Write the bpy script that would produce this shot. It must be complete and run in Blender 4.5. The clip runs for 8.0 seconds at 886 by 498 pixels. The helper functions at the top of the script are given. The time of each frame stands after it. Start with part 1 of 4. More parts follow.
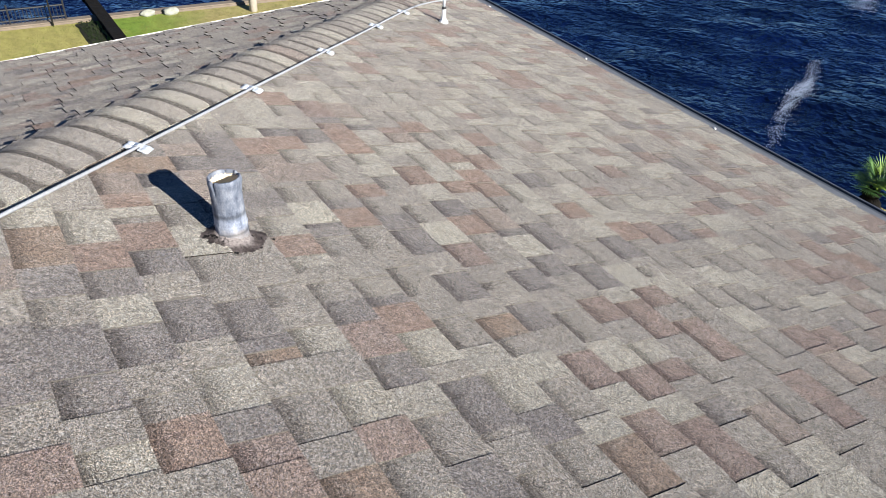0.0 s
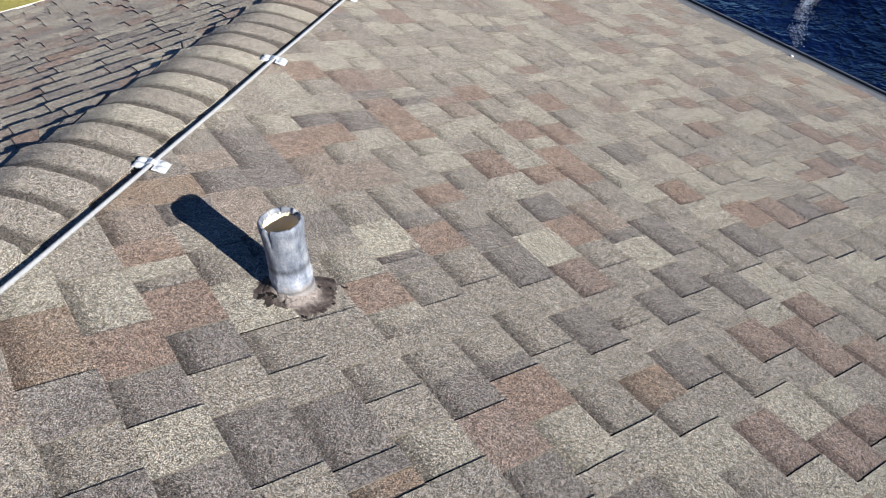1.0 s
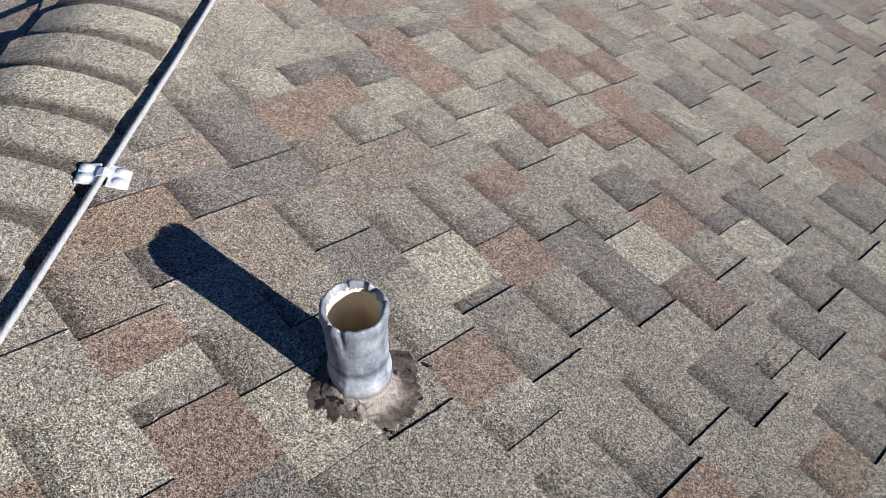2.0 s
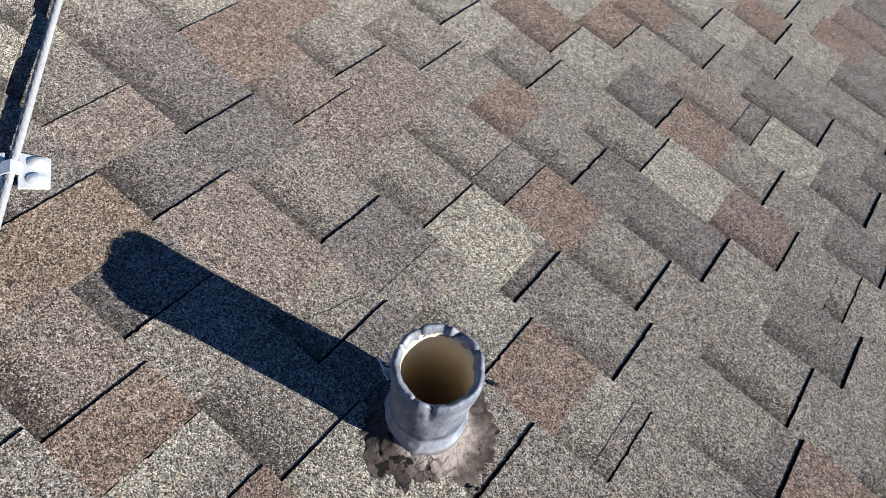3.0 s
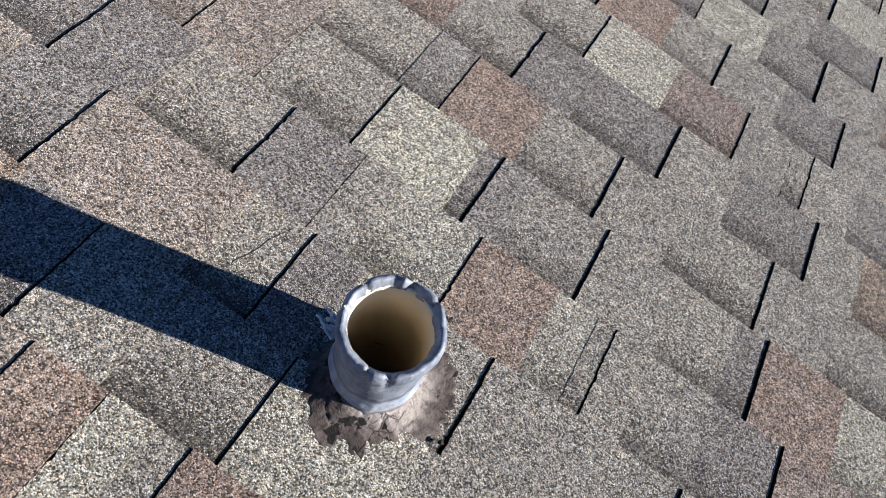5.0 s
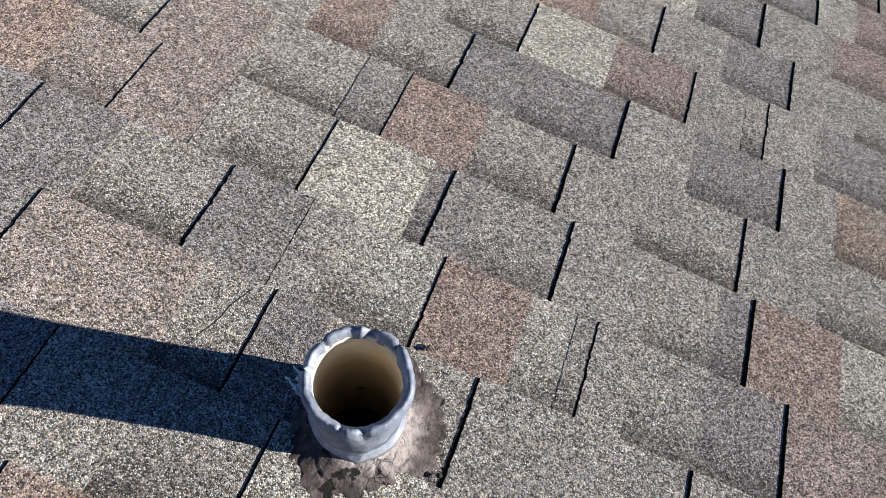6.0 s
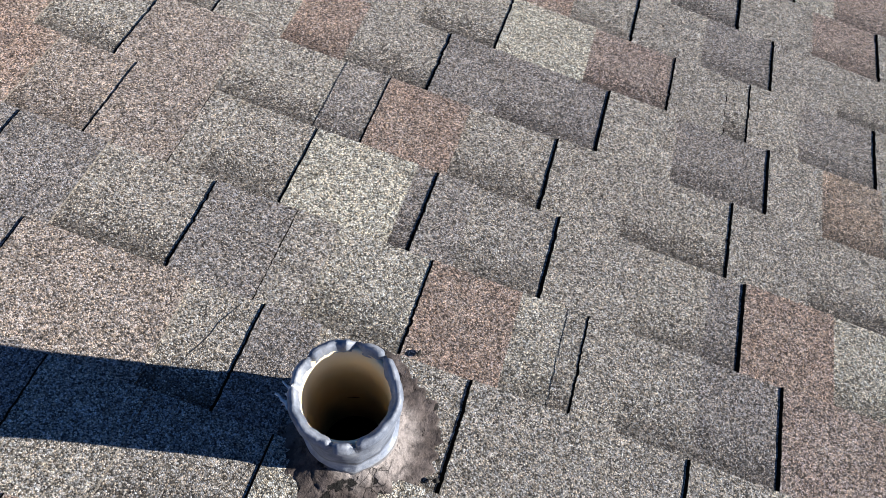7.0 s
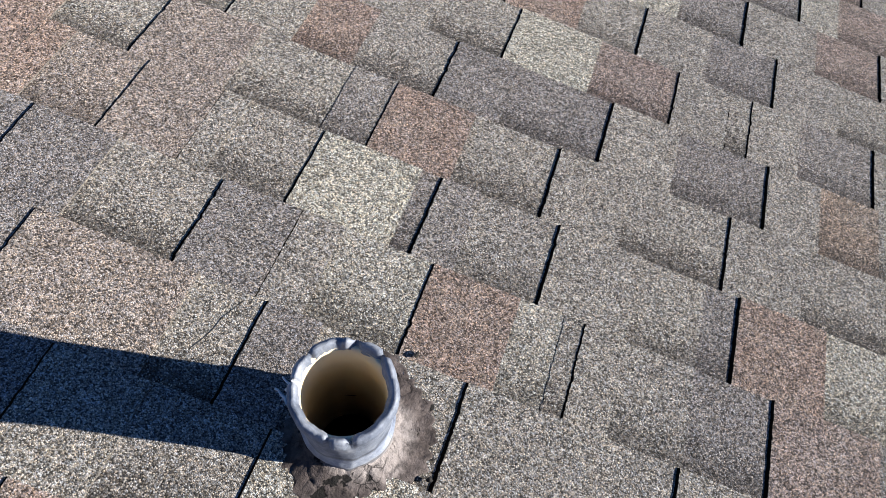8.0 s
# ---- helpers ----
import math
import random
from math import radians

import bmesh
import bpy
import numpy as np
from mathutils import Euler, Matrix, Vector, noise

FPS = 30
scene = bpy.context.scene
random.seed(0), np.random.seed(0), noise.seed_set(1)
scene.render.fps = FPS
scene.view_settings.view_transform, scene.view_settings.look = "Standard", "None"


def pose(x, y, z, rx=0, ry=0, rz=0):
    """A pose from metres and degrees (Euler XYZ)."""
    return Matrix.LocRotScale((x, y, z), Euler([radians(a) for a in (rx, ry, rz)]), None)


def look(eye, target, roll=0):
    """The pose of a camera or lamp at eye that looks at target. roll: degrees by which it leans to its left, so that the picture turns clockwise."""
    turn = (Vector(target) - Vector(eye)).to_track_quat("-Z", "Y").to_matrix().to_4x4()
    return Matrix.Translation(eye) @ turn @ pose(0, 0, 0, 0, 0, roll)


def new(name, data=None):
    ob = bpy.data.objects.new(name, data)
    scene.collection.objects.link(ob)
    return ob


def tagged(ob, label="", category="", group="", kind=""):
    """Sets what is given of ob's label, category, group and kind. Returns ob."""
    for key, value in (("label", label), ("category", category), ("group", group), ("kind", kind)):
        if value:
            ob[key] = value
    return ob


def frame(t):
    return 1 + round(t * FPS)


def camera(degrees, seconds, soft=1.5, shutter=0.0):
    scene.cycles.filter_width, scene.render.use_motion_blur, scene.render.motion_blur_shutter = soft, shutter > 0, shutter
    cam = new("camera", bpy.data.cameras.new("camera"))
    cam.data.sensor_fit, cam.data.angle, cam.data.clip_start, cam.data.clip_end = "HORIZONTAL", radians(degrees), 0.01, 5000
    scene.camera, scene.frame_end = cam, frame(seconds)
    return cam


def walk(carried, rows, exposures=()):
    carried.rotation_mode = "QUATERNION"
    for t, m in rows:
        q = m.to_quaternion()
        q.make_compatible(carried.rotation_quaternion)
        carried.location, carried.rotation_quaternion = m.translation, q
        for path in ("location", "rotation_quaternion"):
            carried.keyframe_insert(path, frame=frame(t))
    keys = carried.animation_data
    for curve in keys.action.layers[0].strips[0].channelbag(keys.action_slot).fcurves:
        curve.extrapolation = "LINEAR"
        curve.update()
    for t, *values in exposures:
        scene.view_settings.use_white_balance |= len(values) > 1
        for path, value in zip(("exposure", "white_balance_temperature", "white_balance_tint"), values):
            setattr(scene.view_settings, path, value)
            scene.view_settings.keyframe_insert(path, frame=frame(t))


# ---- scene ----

# ---------------------------------------------------------------- camera
cam = camera(58.0, 8.0, soft=0.7)
PATH = [
    (0.0, 2.0133, -0.9393, 5.1269, 53.900, -1.905, 57.950),
    (0.2, 1.8680, -0.9467, 5.1214, 53.450, -2.619, 58.885),
    (0.5, 1.6737, -0.8615, 5.0843, 52.587, -1.047, 58.886),
    (0.7, 1.5132, -0.8306, 5.0690, 51.518, 1.232, 58.281),
    (1.0, 1.2914, -0.8383, 5.0285, 47.509, 0.422, 55.281),
    (1.2, 1.1207, -0.8362, 5.0218, 44.604, -3.516, 54.168),
    (1.5, 0.8389, -0.8380, 5.0043, 39.215, -4.072, 52.381),
    (1.7, 0.6969, -0.7996, 4.9376, 38.431, -3.320, 51.301),
    (2.8, 0.1163, -0.6852, 4.7611, 28.419, -8.438, 39.521),
    (3.0, 0.0752, -0.6570, 4.6991, 26.228, -8.525, 39.049),
    (3.2, 0.0630, -0.6182, 4.6445, 25.070, -7.864, 37.077),
    (3.5, 0.0477, -0.5677, 4.6205, 22.353, -7.535, 30.032),
    (3.7, 0.0323, -0.5611, 4.6119, 20.737, -7.413, 24.873),
    (4.0, 0.0137, -0.5540, 4.6068, 19.255, -9.070, 23.644),
    (4.2, 0.0049, -0.5580, 4.6022, 18.903, -10.160, 25.499),
    (4.5, -0.0068, -0.5684, 4.5909, 18.637, -11.785, 29.762),
    (4.7, -0.0099, -0.5766, 4.5880, 18.125, -12.927, 33.206),
    (5.8, 0.0200, -0.5349, 4.5891, 19.783, -9.793, 25.238),
    (6.0, 0.0210, -0.5179, 4.5946, 20.116, -8.742, 21.886),
    (6.2, 0.0174, -0.5055, 4.5973, 20.102, -8.077, 20.098),
    (6.5, 0.0279, -0.5033, 4.5940, 20.065, -8.027, 19.562),
    (6.7, 0.0314, -0.5060, 4.5963, 19.894, -8.063, 19.764),
    (7.0, 0.0320, -0.4998, 4.6006, 20.049, -7.616, 18.661),
    (7.2, 0.0394, -0.4989, 4.6016, 20.157, -6.939, 17.557),
    (7.5, 0.0403, -0.4983, 4.6090, 20.257, -7.068, 17.715),
    (7.7, 0.0370, -0.4981, 4.6133, 20.167, -7.281, 18.305),
    (8.0, 0.0340, -0.5071, 4.6178, 20.158, -8.103, 20.508),
]
walk(cam, [(t, pose(x, y, z, rx, ry, rz)) for t, x, y, z, rx, ry, rz in PATH],
     exposures=[(0.0, 1.15, 6580, 8.5), (1.0, 1.1, 6780, 8.0), (1.7, 1.09, 6830, 8.0), (3.0, 1.11, 6780, 8.0), (3.5, 1.28, 6760, 8.0), (4.0, 1.36, 6700, 8.0), (8.0, 1.36, 6620, 8.5)])

# ---------------------------------------------------------------- light
SUN = Vector((0.409, 0.1028, 0.1826)).normalized()
world = bpy.data.worlds.new("sky")
scene.world = world
world.use_nodes = True
wn = world.node_tree.nodes
wl = world.node_tree.links
sky = wn.new("ShaderNodeTexSky")
sky.sky_type = "NISHITA"
sky.sun_disc = False
sky.sun_elevation = math.asin(SUN.z)
sky.sun_rotation = math.atan2(SUN.x, SUN.y)
sky.air_density = 0.6
sky.dust_density = 0.0
sky.ozone_density = 8.0
wl.new(sky.outputs[0], wn["Background"].inputs[0])
wn["Background"].inputs[1].default_value = 0.055
sun_data = bpy.data.lights.new("sun", "SUN")
sun_data.energy = 5.0
sun_data.angle = radians(0.5)
sun_data.color = (1.0, 0.955, 0.89)
sun = new("sun", sun_data)
sun.matrix_world = look(SUN * 40, (0, 0, 0))

# ---------------------------------------------------------------- plan
PITCH = radians(15.0)
H0 = 3.6                      # height of the roof's own origin over the lawn
E = 0.143                     # exposure of a course
EAVE = 3.13                   # eave line, down the slope from the origin
TOP = -4.72                   # upper end of the built slope
RIGHT = 6.0
ROOF = Matrix.Translation((0, 0, H0)) @ Matrix.Rotation(-PITCH, 4, "X")
GROUND_WATER = -1.0


def hip_x(y):
    """The hip's line in the main slope's own plane."""
    return -1.34 - 0.915 * y


def cable_x(y):
    return -1.0915 - 0.929 * y


# the side slope holds the hip and falls towards -x
S2, R2 = 0.300, 0.0162
N2 = Vector((-S2, -R2, 1)).normalized()
D2 = Vector((-S2, -R2, -(S2 * S2 + R2 * R2))).normalized()
X2 = D2.cross(N2).normalized()
SIDE = Matrix.Translation((-1.34, 0, H0)) @ Matrix((X2, D2, N2)).transposed().to_4x4()
HIP_DIR = (ROOF.to_3x3() @ Vector((-0.915, 1, 0))).normalized()
SIDE_HIP = (HIP_DIR.dot(X2), HIP_DIR.dot(D2))
SIDE_EAVE = 2.885


def side_hip_x(y):
    return y * SIDE_HIP[0] / SIDE_HIP[1]


PIPE_FOOT = Vector((0.014, -0.399, 0.0))
PIPE_RIM = Vector((0.001, -0.451, 0.200))


# ---------------------------------------------------------------- helpers
def finish(ob, material, smooth=False):
    ob.data.materials.append(material)
    if smooth:
        for f in ob.data.polygons:
            f.use_smooth = True
    return ob


def mesh_object(name, verts, faces, material, parent=None, smooth=False, matrix=None):
    me = bpy.data.meshes.new(name)
    me.from_pydata(verts, [], faces)
    me.update()
    ob = new(name, me)
    if parent is not None:
        ob.parent = parent
    if matrix is not None:
        ob.matrix_basis = matrix
    return finish(ob, material, smooth)


def part(name, bm, material, parent=None, label="", smooth=False, matrix=None):
    me = bpy.data.meshes.new(name)
    bmesh.ops.recalc_face_normals(bm, faces=bm.faces)
    bm.to_mesh(me)
    bm.free()
    ob = new(name, me)
    if parent is not None:
        ob.parent = parent
    if matrix is not None:
        ob.matrix_basis = matrix
    if label:
        tagged(ob, label)
    return finish(ob, material, smooth)


def box(bm, x0, x1, y0, y1, z0, z1, bevel=0.0):
    made = bmesh.ops.create_cube(bm, size=1.0, matrix=Matrix.Translation(((x0 + x1) / 2, (y0 + y1) / 2, (z0 + z1) / 2))
                                 @ Matrix.Diagonal((x1 - x0, y1 - y0, z1 - z0, 1)))
    if bevel:
        edges = list({e for v in made["verts"] for e in v.link_edges})
        bmesh.ops.bevel(bm, geom=edges, offset=bevel, segments=2, affect="EDGES")


def tube(bm, points, radii, sides=12, cap=True, wobble=0.0):
    """A round tube along points; returns nothing."""
    rings = []
    ref = Vector((0.31, 0.2, 0.93))
    for i, p in enumerate(points):
        a = points[min(i + 1, len(points) - 1)] - points[max(i - 1, 0)]
        a.normalize()
        u = a.cross(ref).normalized()
        w = a.cross(u)
        ring = []
        for k in range(sides):
            ang = 2 * math.pi * k / sides
            r = radii[i] * (1 + wobble * noise.noise(Vector((p.x * 9, p.y * 9, p.z * 9 + ang * 2))))
            ring.append(bm.verts.new(p + u * math.cos(ang) * r + w * math.sin(ang) * r))
        rings.append(ring)
    for a, b in zip(rings, rings[1:]):
        for k in range(sides):
            bm.faces.new((a[k], a[(k + 1) % sides], b[(k + 1) % sides], b[k]))
    if cap:
        bm.faces.new(rings[0][::-1])
        bm.faces.new(rings[-1])


# ---------------------------------------------------------------- materials
class Nodes:
    def __init__(self, name):
        self.mat = bpy.data.materials.new(name)
        self.mat.use_nodes = True
        self.t = self.mat.node_tree
        self.bsdf = self.t.nodes["Principled BSDF"]
        self.co = self.t.nodes.new("ShaderNodeTexCoord").outputs["Object"]

    def link(self, a, b):
        self.t.links.new(a, b)

    def node(self, kind, **inputs):
        n = self.t.nodes.new(kind)
        for key, value in inputs.items():
            n.inputs[key].default_value = value
        return n

    def noise(self, scale, detail=2.0, rough=0.5, co=None):
        n = self.node("ShaderNodeTexNoise", Scale=scale, Detail=detail, Roughness=rough)
        self.link(co or self.co, n.inputs["Vector"])
        return n.outputs["Fac"]

    def cells(self, scale, co=None):
        n = self.node("ShaderNodeTexVoronoi", Scale=scale)
        self.link(co or self.co, n.inputs["Vector"])
        return n

    def ramp(self, fac, stops):
        n = self.t.nodes.new("ShaderNodeValToRGB")
        el = n.color_ramp.elements
        while len(el) < len(stops):
            el.new(0.5)
        for e, (p, c) in zip(el, stops):
            e.position = p
            e.color = (*c, 1) if isinstance(c, tuple) else (c, c, c, 1)
        self.link(fac, n.inputs[0])
        return n.outputs[0]

    def mix(self, fac, a, b, mode="MIX"):
        n = self.t.nodes.new("ShaderNodeMix")
        n.data_type = "RGBA"
        n.blend_type = mode
        for sock, v in ((n.inputs[0], fac), (n.inputs[6], a), (n.inputs[7], b)):
            if isinstance(v, (int, float)):
                sock.default_value = v if sock == n.inputs[0] else (v, v, v, 1)
            elif isinstance(v, tuple):
                sock.default_value = (*v, 1)
            else:
                self.link(v, sock)
        return n.outputs[2]

    def math(self, op, a, b=0.0):
        n = self.t.nodes.new("ShaderNodeMath")
        n.operation = op
        for sock, v in zip(n.inputs, (a, b)):
            if isinstance(v, (int, float)):
                sock.default_value = v
            else:
                self.link(v, sock)
        return n.outputs[0]

    def bump(self, height, strength, distance, normal=None):
        n = self.node("ShaderNodeBump", Strength=strength, Distance=distance)
        self.link(height, n.inputs["Height"])
        if normal:
            self.link(normal, n.inputs["Normal"])
        return n.outputs[0]

    def done(self, color=None, rough=0.9, metal=0.0, normal=None, spec=0.5):
        for key, v in (("Base Color", color), ("Roughness", rough), ("Metallic", metal), ("Specular IOR Level", spec)):
            if v is None:
                continue
            if isinstance(v, (int, float)):
                self.bsdf.inputs[key].default_value = v
            elif isinstance(v, tuple):
                self.bsdf.inputs[key].default_value = (*v, 1)
            else:
                self.link(v, self.bsdf.inputs[key])
        if normal:
            self.link(normal, self.bsdf.inputs["Normal"])
        return self.mat


def shingle_material(name, base, spread=0.05, band=False, worn=0.0, loose=0.34):
    """Ceramic granules on asphalt: salt-and-pepper grains, blotches, and a little change from piece to piece.
    worn: how far stray granules of the common grey blend mix into the colour."""
    m = Nodes(name)
    stir = m.node("ShaderNodeTexNoise", Scale=700.0, Detail=1.0)
    m.link(m.co, stir.inputs["Vector"])
    uneven = m.t.nodes.new("ShaderNodeVectorMath")
    uneven.operation = "MULTIPLY_ADD"
    m.link(stir.outputs["Color"], uneven.inputs[0])
    uneven.inputs[1].default_value = (0.0010, 0.0010, 0.0010)
    m.link(m.co, uneven.inputs[2])
    grain = m.cells(640, uneven.outputs[0])
    sep = m.t.nodes.new("ShaderNodeSeparateColor")
    m.link(grain.outputs["Color"], sep.inputs[0])
    fine = m.noise(1100, 1.0)
    tone = m.ramp(sep.outputs[0], [(0.0, 0.08), (0.25, 0.40), (0.5, 1.00), (0.8, 1.58), (1.0, 2.15)])
    speck = m.ramp(fine, [(0.32, 0.80), (0.5, 1.0), (0.68, 1.20)])
    tone = m.mix(1.0, tone, speck, "MULTIPLY")
    gap = m.ramp(grain.outputs["Distance"], [(0.30, 1.05), (0.78, 0.46)])
    tone = m.mix(1.0, tone, gap, "MULTIPLY")
    tint = m.ramp(sep.outputs[1], [(0.0, (0.86, 0.95, 1.10)), (0.5, (1.0, 1.0, 1.0)), (1.0, (1.12, 1.0, 0.86))])
    if worn:
        drift = m.ramp(m.math("ADD", m.noise(13, 3.0, 0.65), m.math("MULTIPLY", m.math("SUBTRACT", sep.outputs[2], 0.5), 0.30)), [(0.40, 0.0), (0.70, worn)])
        base = m.mix(drift, base, TONES[0])
    col = m.mix(1.0, base, tone, "MULTIPLY")
    col = m.mix(1.0, col, tint, "MULTIPLY")
    group = m.cells(235)
    part_of = m.t.nodes.new("ShaderNodeSeparateColor")
    m.link(group.outputs["Color"], part_of.inputs[0])
    clump = m.ramp(part_of.outputs[0], [(0.0, 0.74), (0.5, 1.0), (1.0, 1.28)])
    col = m.mix(1.0, col, clump, "MULTIPLY")
    pepper = m.ramp(m.noise(120, 2.0, 0.6), [(0.32, 0.82), (0.5, 1.0), (0.68, 1.18)])
    col = m.mix(1.0, col, pepper, "MULTIPLY")
    blotch = m.ramp(m.noise(30, 3.0, 0.6), [(0.25, 0.88), (0.5, 1.0), (0.8, 1.12)])
    col = m.mix(1.0, col, blotch, "MULTIPLY")
    wide = m.ramp(m.noise(4.0, 3.0, 0.6), [(0.3, (0.93, 0.925, 0.92)), (0.5, (1.0, 1.0, 1.0)), (0.7, (1.07, 1.075, 1.06))])
    col = m.mix(1.0, col, wide, "MULTIPLY")
    info = m.t.nodes.new("ShaderNodeObjectInfo")
    geo = m.t.nodes.new("ShaderNodeNewGeometry")
    pick = m.math("FRACT", m.math("ADD", info.outputs["Random"], geo.outputs["Random Per Island"]))
    own = m.ramp(pick, [(0.0, (1 - spread, 1 - spread, 1 - spread * 0.7)), (0.5, (1.0, 1.0, 1.0)), (1.0, (1 + spread, 1 + spread * 0.95, 1 + spread * 0.8))])
    col = m.mix(1.0, col, own, "MULTIPLY")
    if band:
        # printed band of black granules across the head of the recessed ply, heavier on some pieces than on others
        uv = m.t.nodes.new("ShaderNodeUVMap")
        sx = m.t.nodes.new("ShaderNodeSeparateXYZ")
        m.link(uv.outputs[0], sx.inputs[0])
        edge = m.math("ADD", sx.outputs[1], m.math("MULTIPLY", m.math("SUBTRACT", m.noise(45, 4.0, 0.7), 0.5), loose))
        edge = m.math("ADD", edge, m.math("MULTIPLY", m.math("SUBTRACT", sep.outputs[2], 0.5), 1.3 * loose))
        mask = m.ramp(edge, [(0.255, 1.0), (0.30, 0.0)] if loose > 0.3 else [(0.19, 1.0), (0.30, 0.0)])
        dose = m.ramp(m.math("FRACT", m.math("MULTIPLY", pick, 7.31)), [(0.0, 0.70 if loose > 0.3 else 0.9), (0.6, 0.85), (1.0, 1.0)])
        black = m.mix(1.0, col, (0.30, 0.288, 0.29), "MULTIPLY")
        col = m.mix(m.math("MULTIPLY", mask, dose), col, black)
    height = m.math("SUBTRACT", m.math("MULTIPLY", fine, 0.35), grain.outputs["Distance"])
    bump = m.bump(height, 0.65, 0.0015)
    m.bsdf.inputs["Diffuse Roughness"].default_value = 0.45
    return m.done(col, 0.92, 0.0, bump, 0.25)


TONES = ((0.282, 0.263, 0.240), (0.345, 0.328, 0.290), (0.262, 0.199, 0.170), (0.212, 0.196, 0.191), (0.256, 0.200, 0.163), (0.256, 0.203, 0.183), (0.274, 0.235, 0.211),
         (0.372, 0.355, 0.309))
TONE_NAMES = ("weathered_grey", "pale_tan", "rust_red", "slate", "brown", "dusty_red", "faint_rust", "buff")
WORN = (0.0, 0.20, 0.34, 0.35, 0.40, 0.34, 0.25, 0.10)
TAB_MATS = [shingle_material("granules_" + n, c, worn=w) for n, c, w in zip(TONE_NAMES, TONES, WORN)]
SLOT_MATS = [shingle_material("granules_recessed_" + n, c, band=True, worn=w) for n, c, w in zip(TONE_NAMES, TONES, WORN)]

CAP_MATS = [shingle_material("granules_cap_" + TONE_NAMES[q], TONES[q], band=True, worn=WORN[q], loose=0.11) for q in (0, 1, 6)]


def simple(name, color, rough, metal=0.0, spread=0.15, scale=20.0, bump=0.2, distance=0.002, spec=0.5):
    m = Nodes(name)
    var = m.ramp(m.noise(scale, 4.0, 0.6), [(0.25, 1 - spread), (0.75, 1 + spread)])
    col = m.mix(1.0, color, var, "MULTIPLY")
    fine = m.ramp(m.noise(scale * 12, 2.0), [(0.3, 1 - spread * 0.5), (0.7, 1 + spread * 0.5)])
    col = m.mix(1.0, col, fine, "MULTIPLY")
    nrm = m.bump(m.noise(scale * 6, 3.0), bump, distance)
    return m.done(col, rough, metal, nrm, spec)


# near black, so shingle ends and gaps read as deep shade
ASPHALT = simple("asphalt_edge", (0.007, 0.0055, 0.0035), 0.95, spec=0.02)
# colour lowered to offset the direct sun on the sunward ends
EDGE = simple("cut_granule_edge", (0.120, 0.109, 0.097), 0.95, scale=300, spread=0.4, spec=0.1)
PAINT = simple("white_trim_paint", (0.62, 0.60, 0.56), 0.5, spread=0.06)
STUCCO = simple("stucco", (0.55, 0.50, 0.42), 0.9, scale=8)
GUARD = simple("grey_guard_metal", (0.135, 0.148, 0.172), 0.6, spread=0.2, scale=30)
GUTTER_MAT = simple("dark_gutter_paint", (0.060, 0.072, 0.092), 0.45, spread=0.2, scale=14)
MESH = simple("slate_mesh", (0.066, 0.078, 0.098), 0.6, spread=0.2, scale=40)
ALU = simple("bright_aluminium", (0.62, 0.66, 0.71), 0.42, metal=0.35, spread=0.12, scale=60)
CABLE_MAT = simple("dull_aluminium", (0.31, 0.325, 0.355), 0.55, metal=0.0, spread=0.18, scale=120)
PLASTIC = simple("white_plastic", (0.75, 0.75, 0.74), 0.4, spread=0.05)
CONCRETE = simple("concrete", (0.185, 0.150, 0.115), 0.9, scale=5, spread=0.2)
IRON = simple("black_iron", (0.02, 0.02, 0.022), 0.5)
WOOD = simple("weathered_piling", (0.42, 0.38, 0.32), 0.85, scale=10)
BARK = simple("palm_bark", (0.010, 0.009, 0.008), 0.95, scale=14, spread=0.4, bump=0.8, distance=0.02, spec=0.1)
BLOOM = simple("oxidised_lead", (0.50, 0.52, 0.55), 0.7, spread=0.25, scale=120, bump=0.5)
# near black: tar dabs, a shingle split, the painted depth of the pipe
DULL_BLACK = simple("dull_black", (0.006, 0.005, 0.004), 0.9)
WALK = simple("pale_concrete", (0.40, 0.39, 0.36), 0.9, scale=4, spread=0.12)
LIMESTONE = simple("limestone", (0.30, 0.31, 0.26), 0.9, scale=9, spread=0.25, bump=0.6, distance=0.01)
# dark enough to carry the shade beside the low wall
SHADED_SOIL = simple("shaded_soil", (0.013, 0.014, 0.006), 1.0, scale=12, spread=0.5, bump=0.8, distance=0.02)


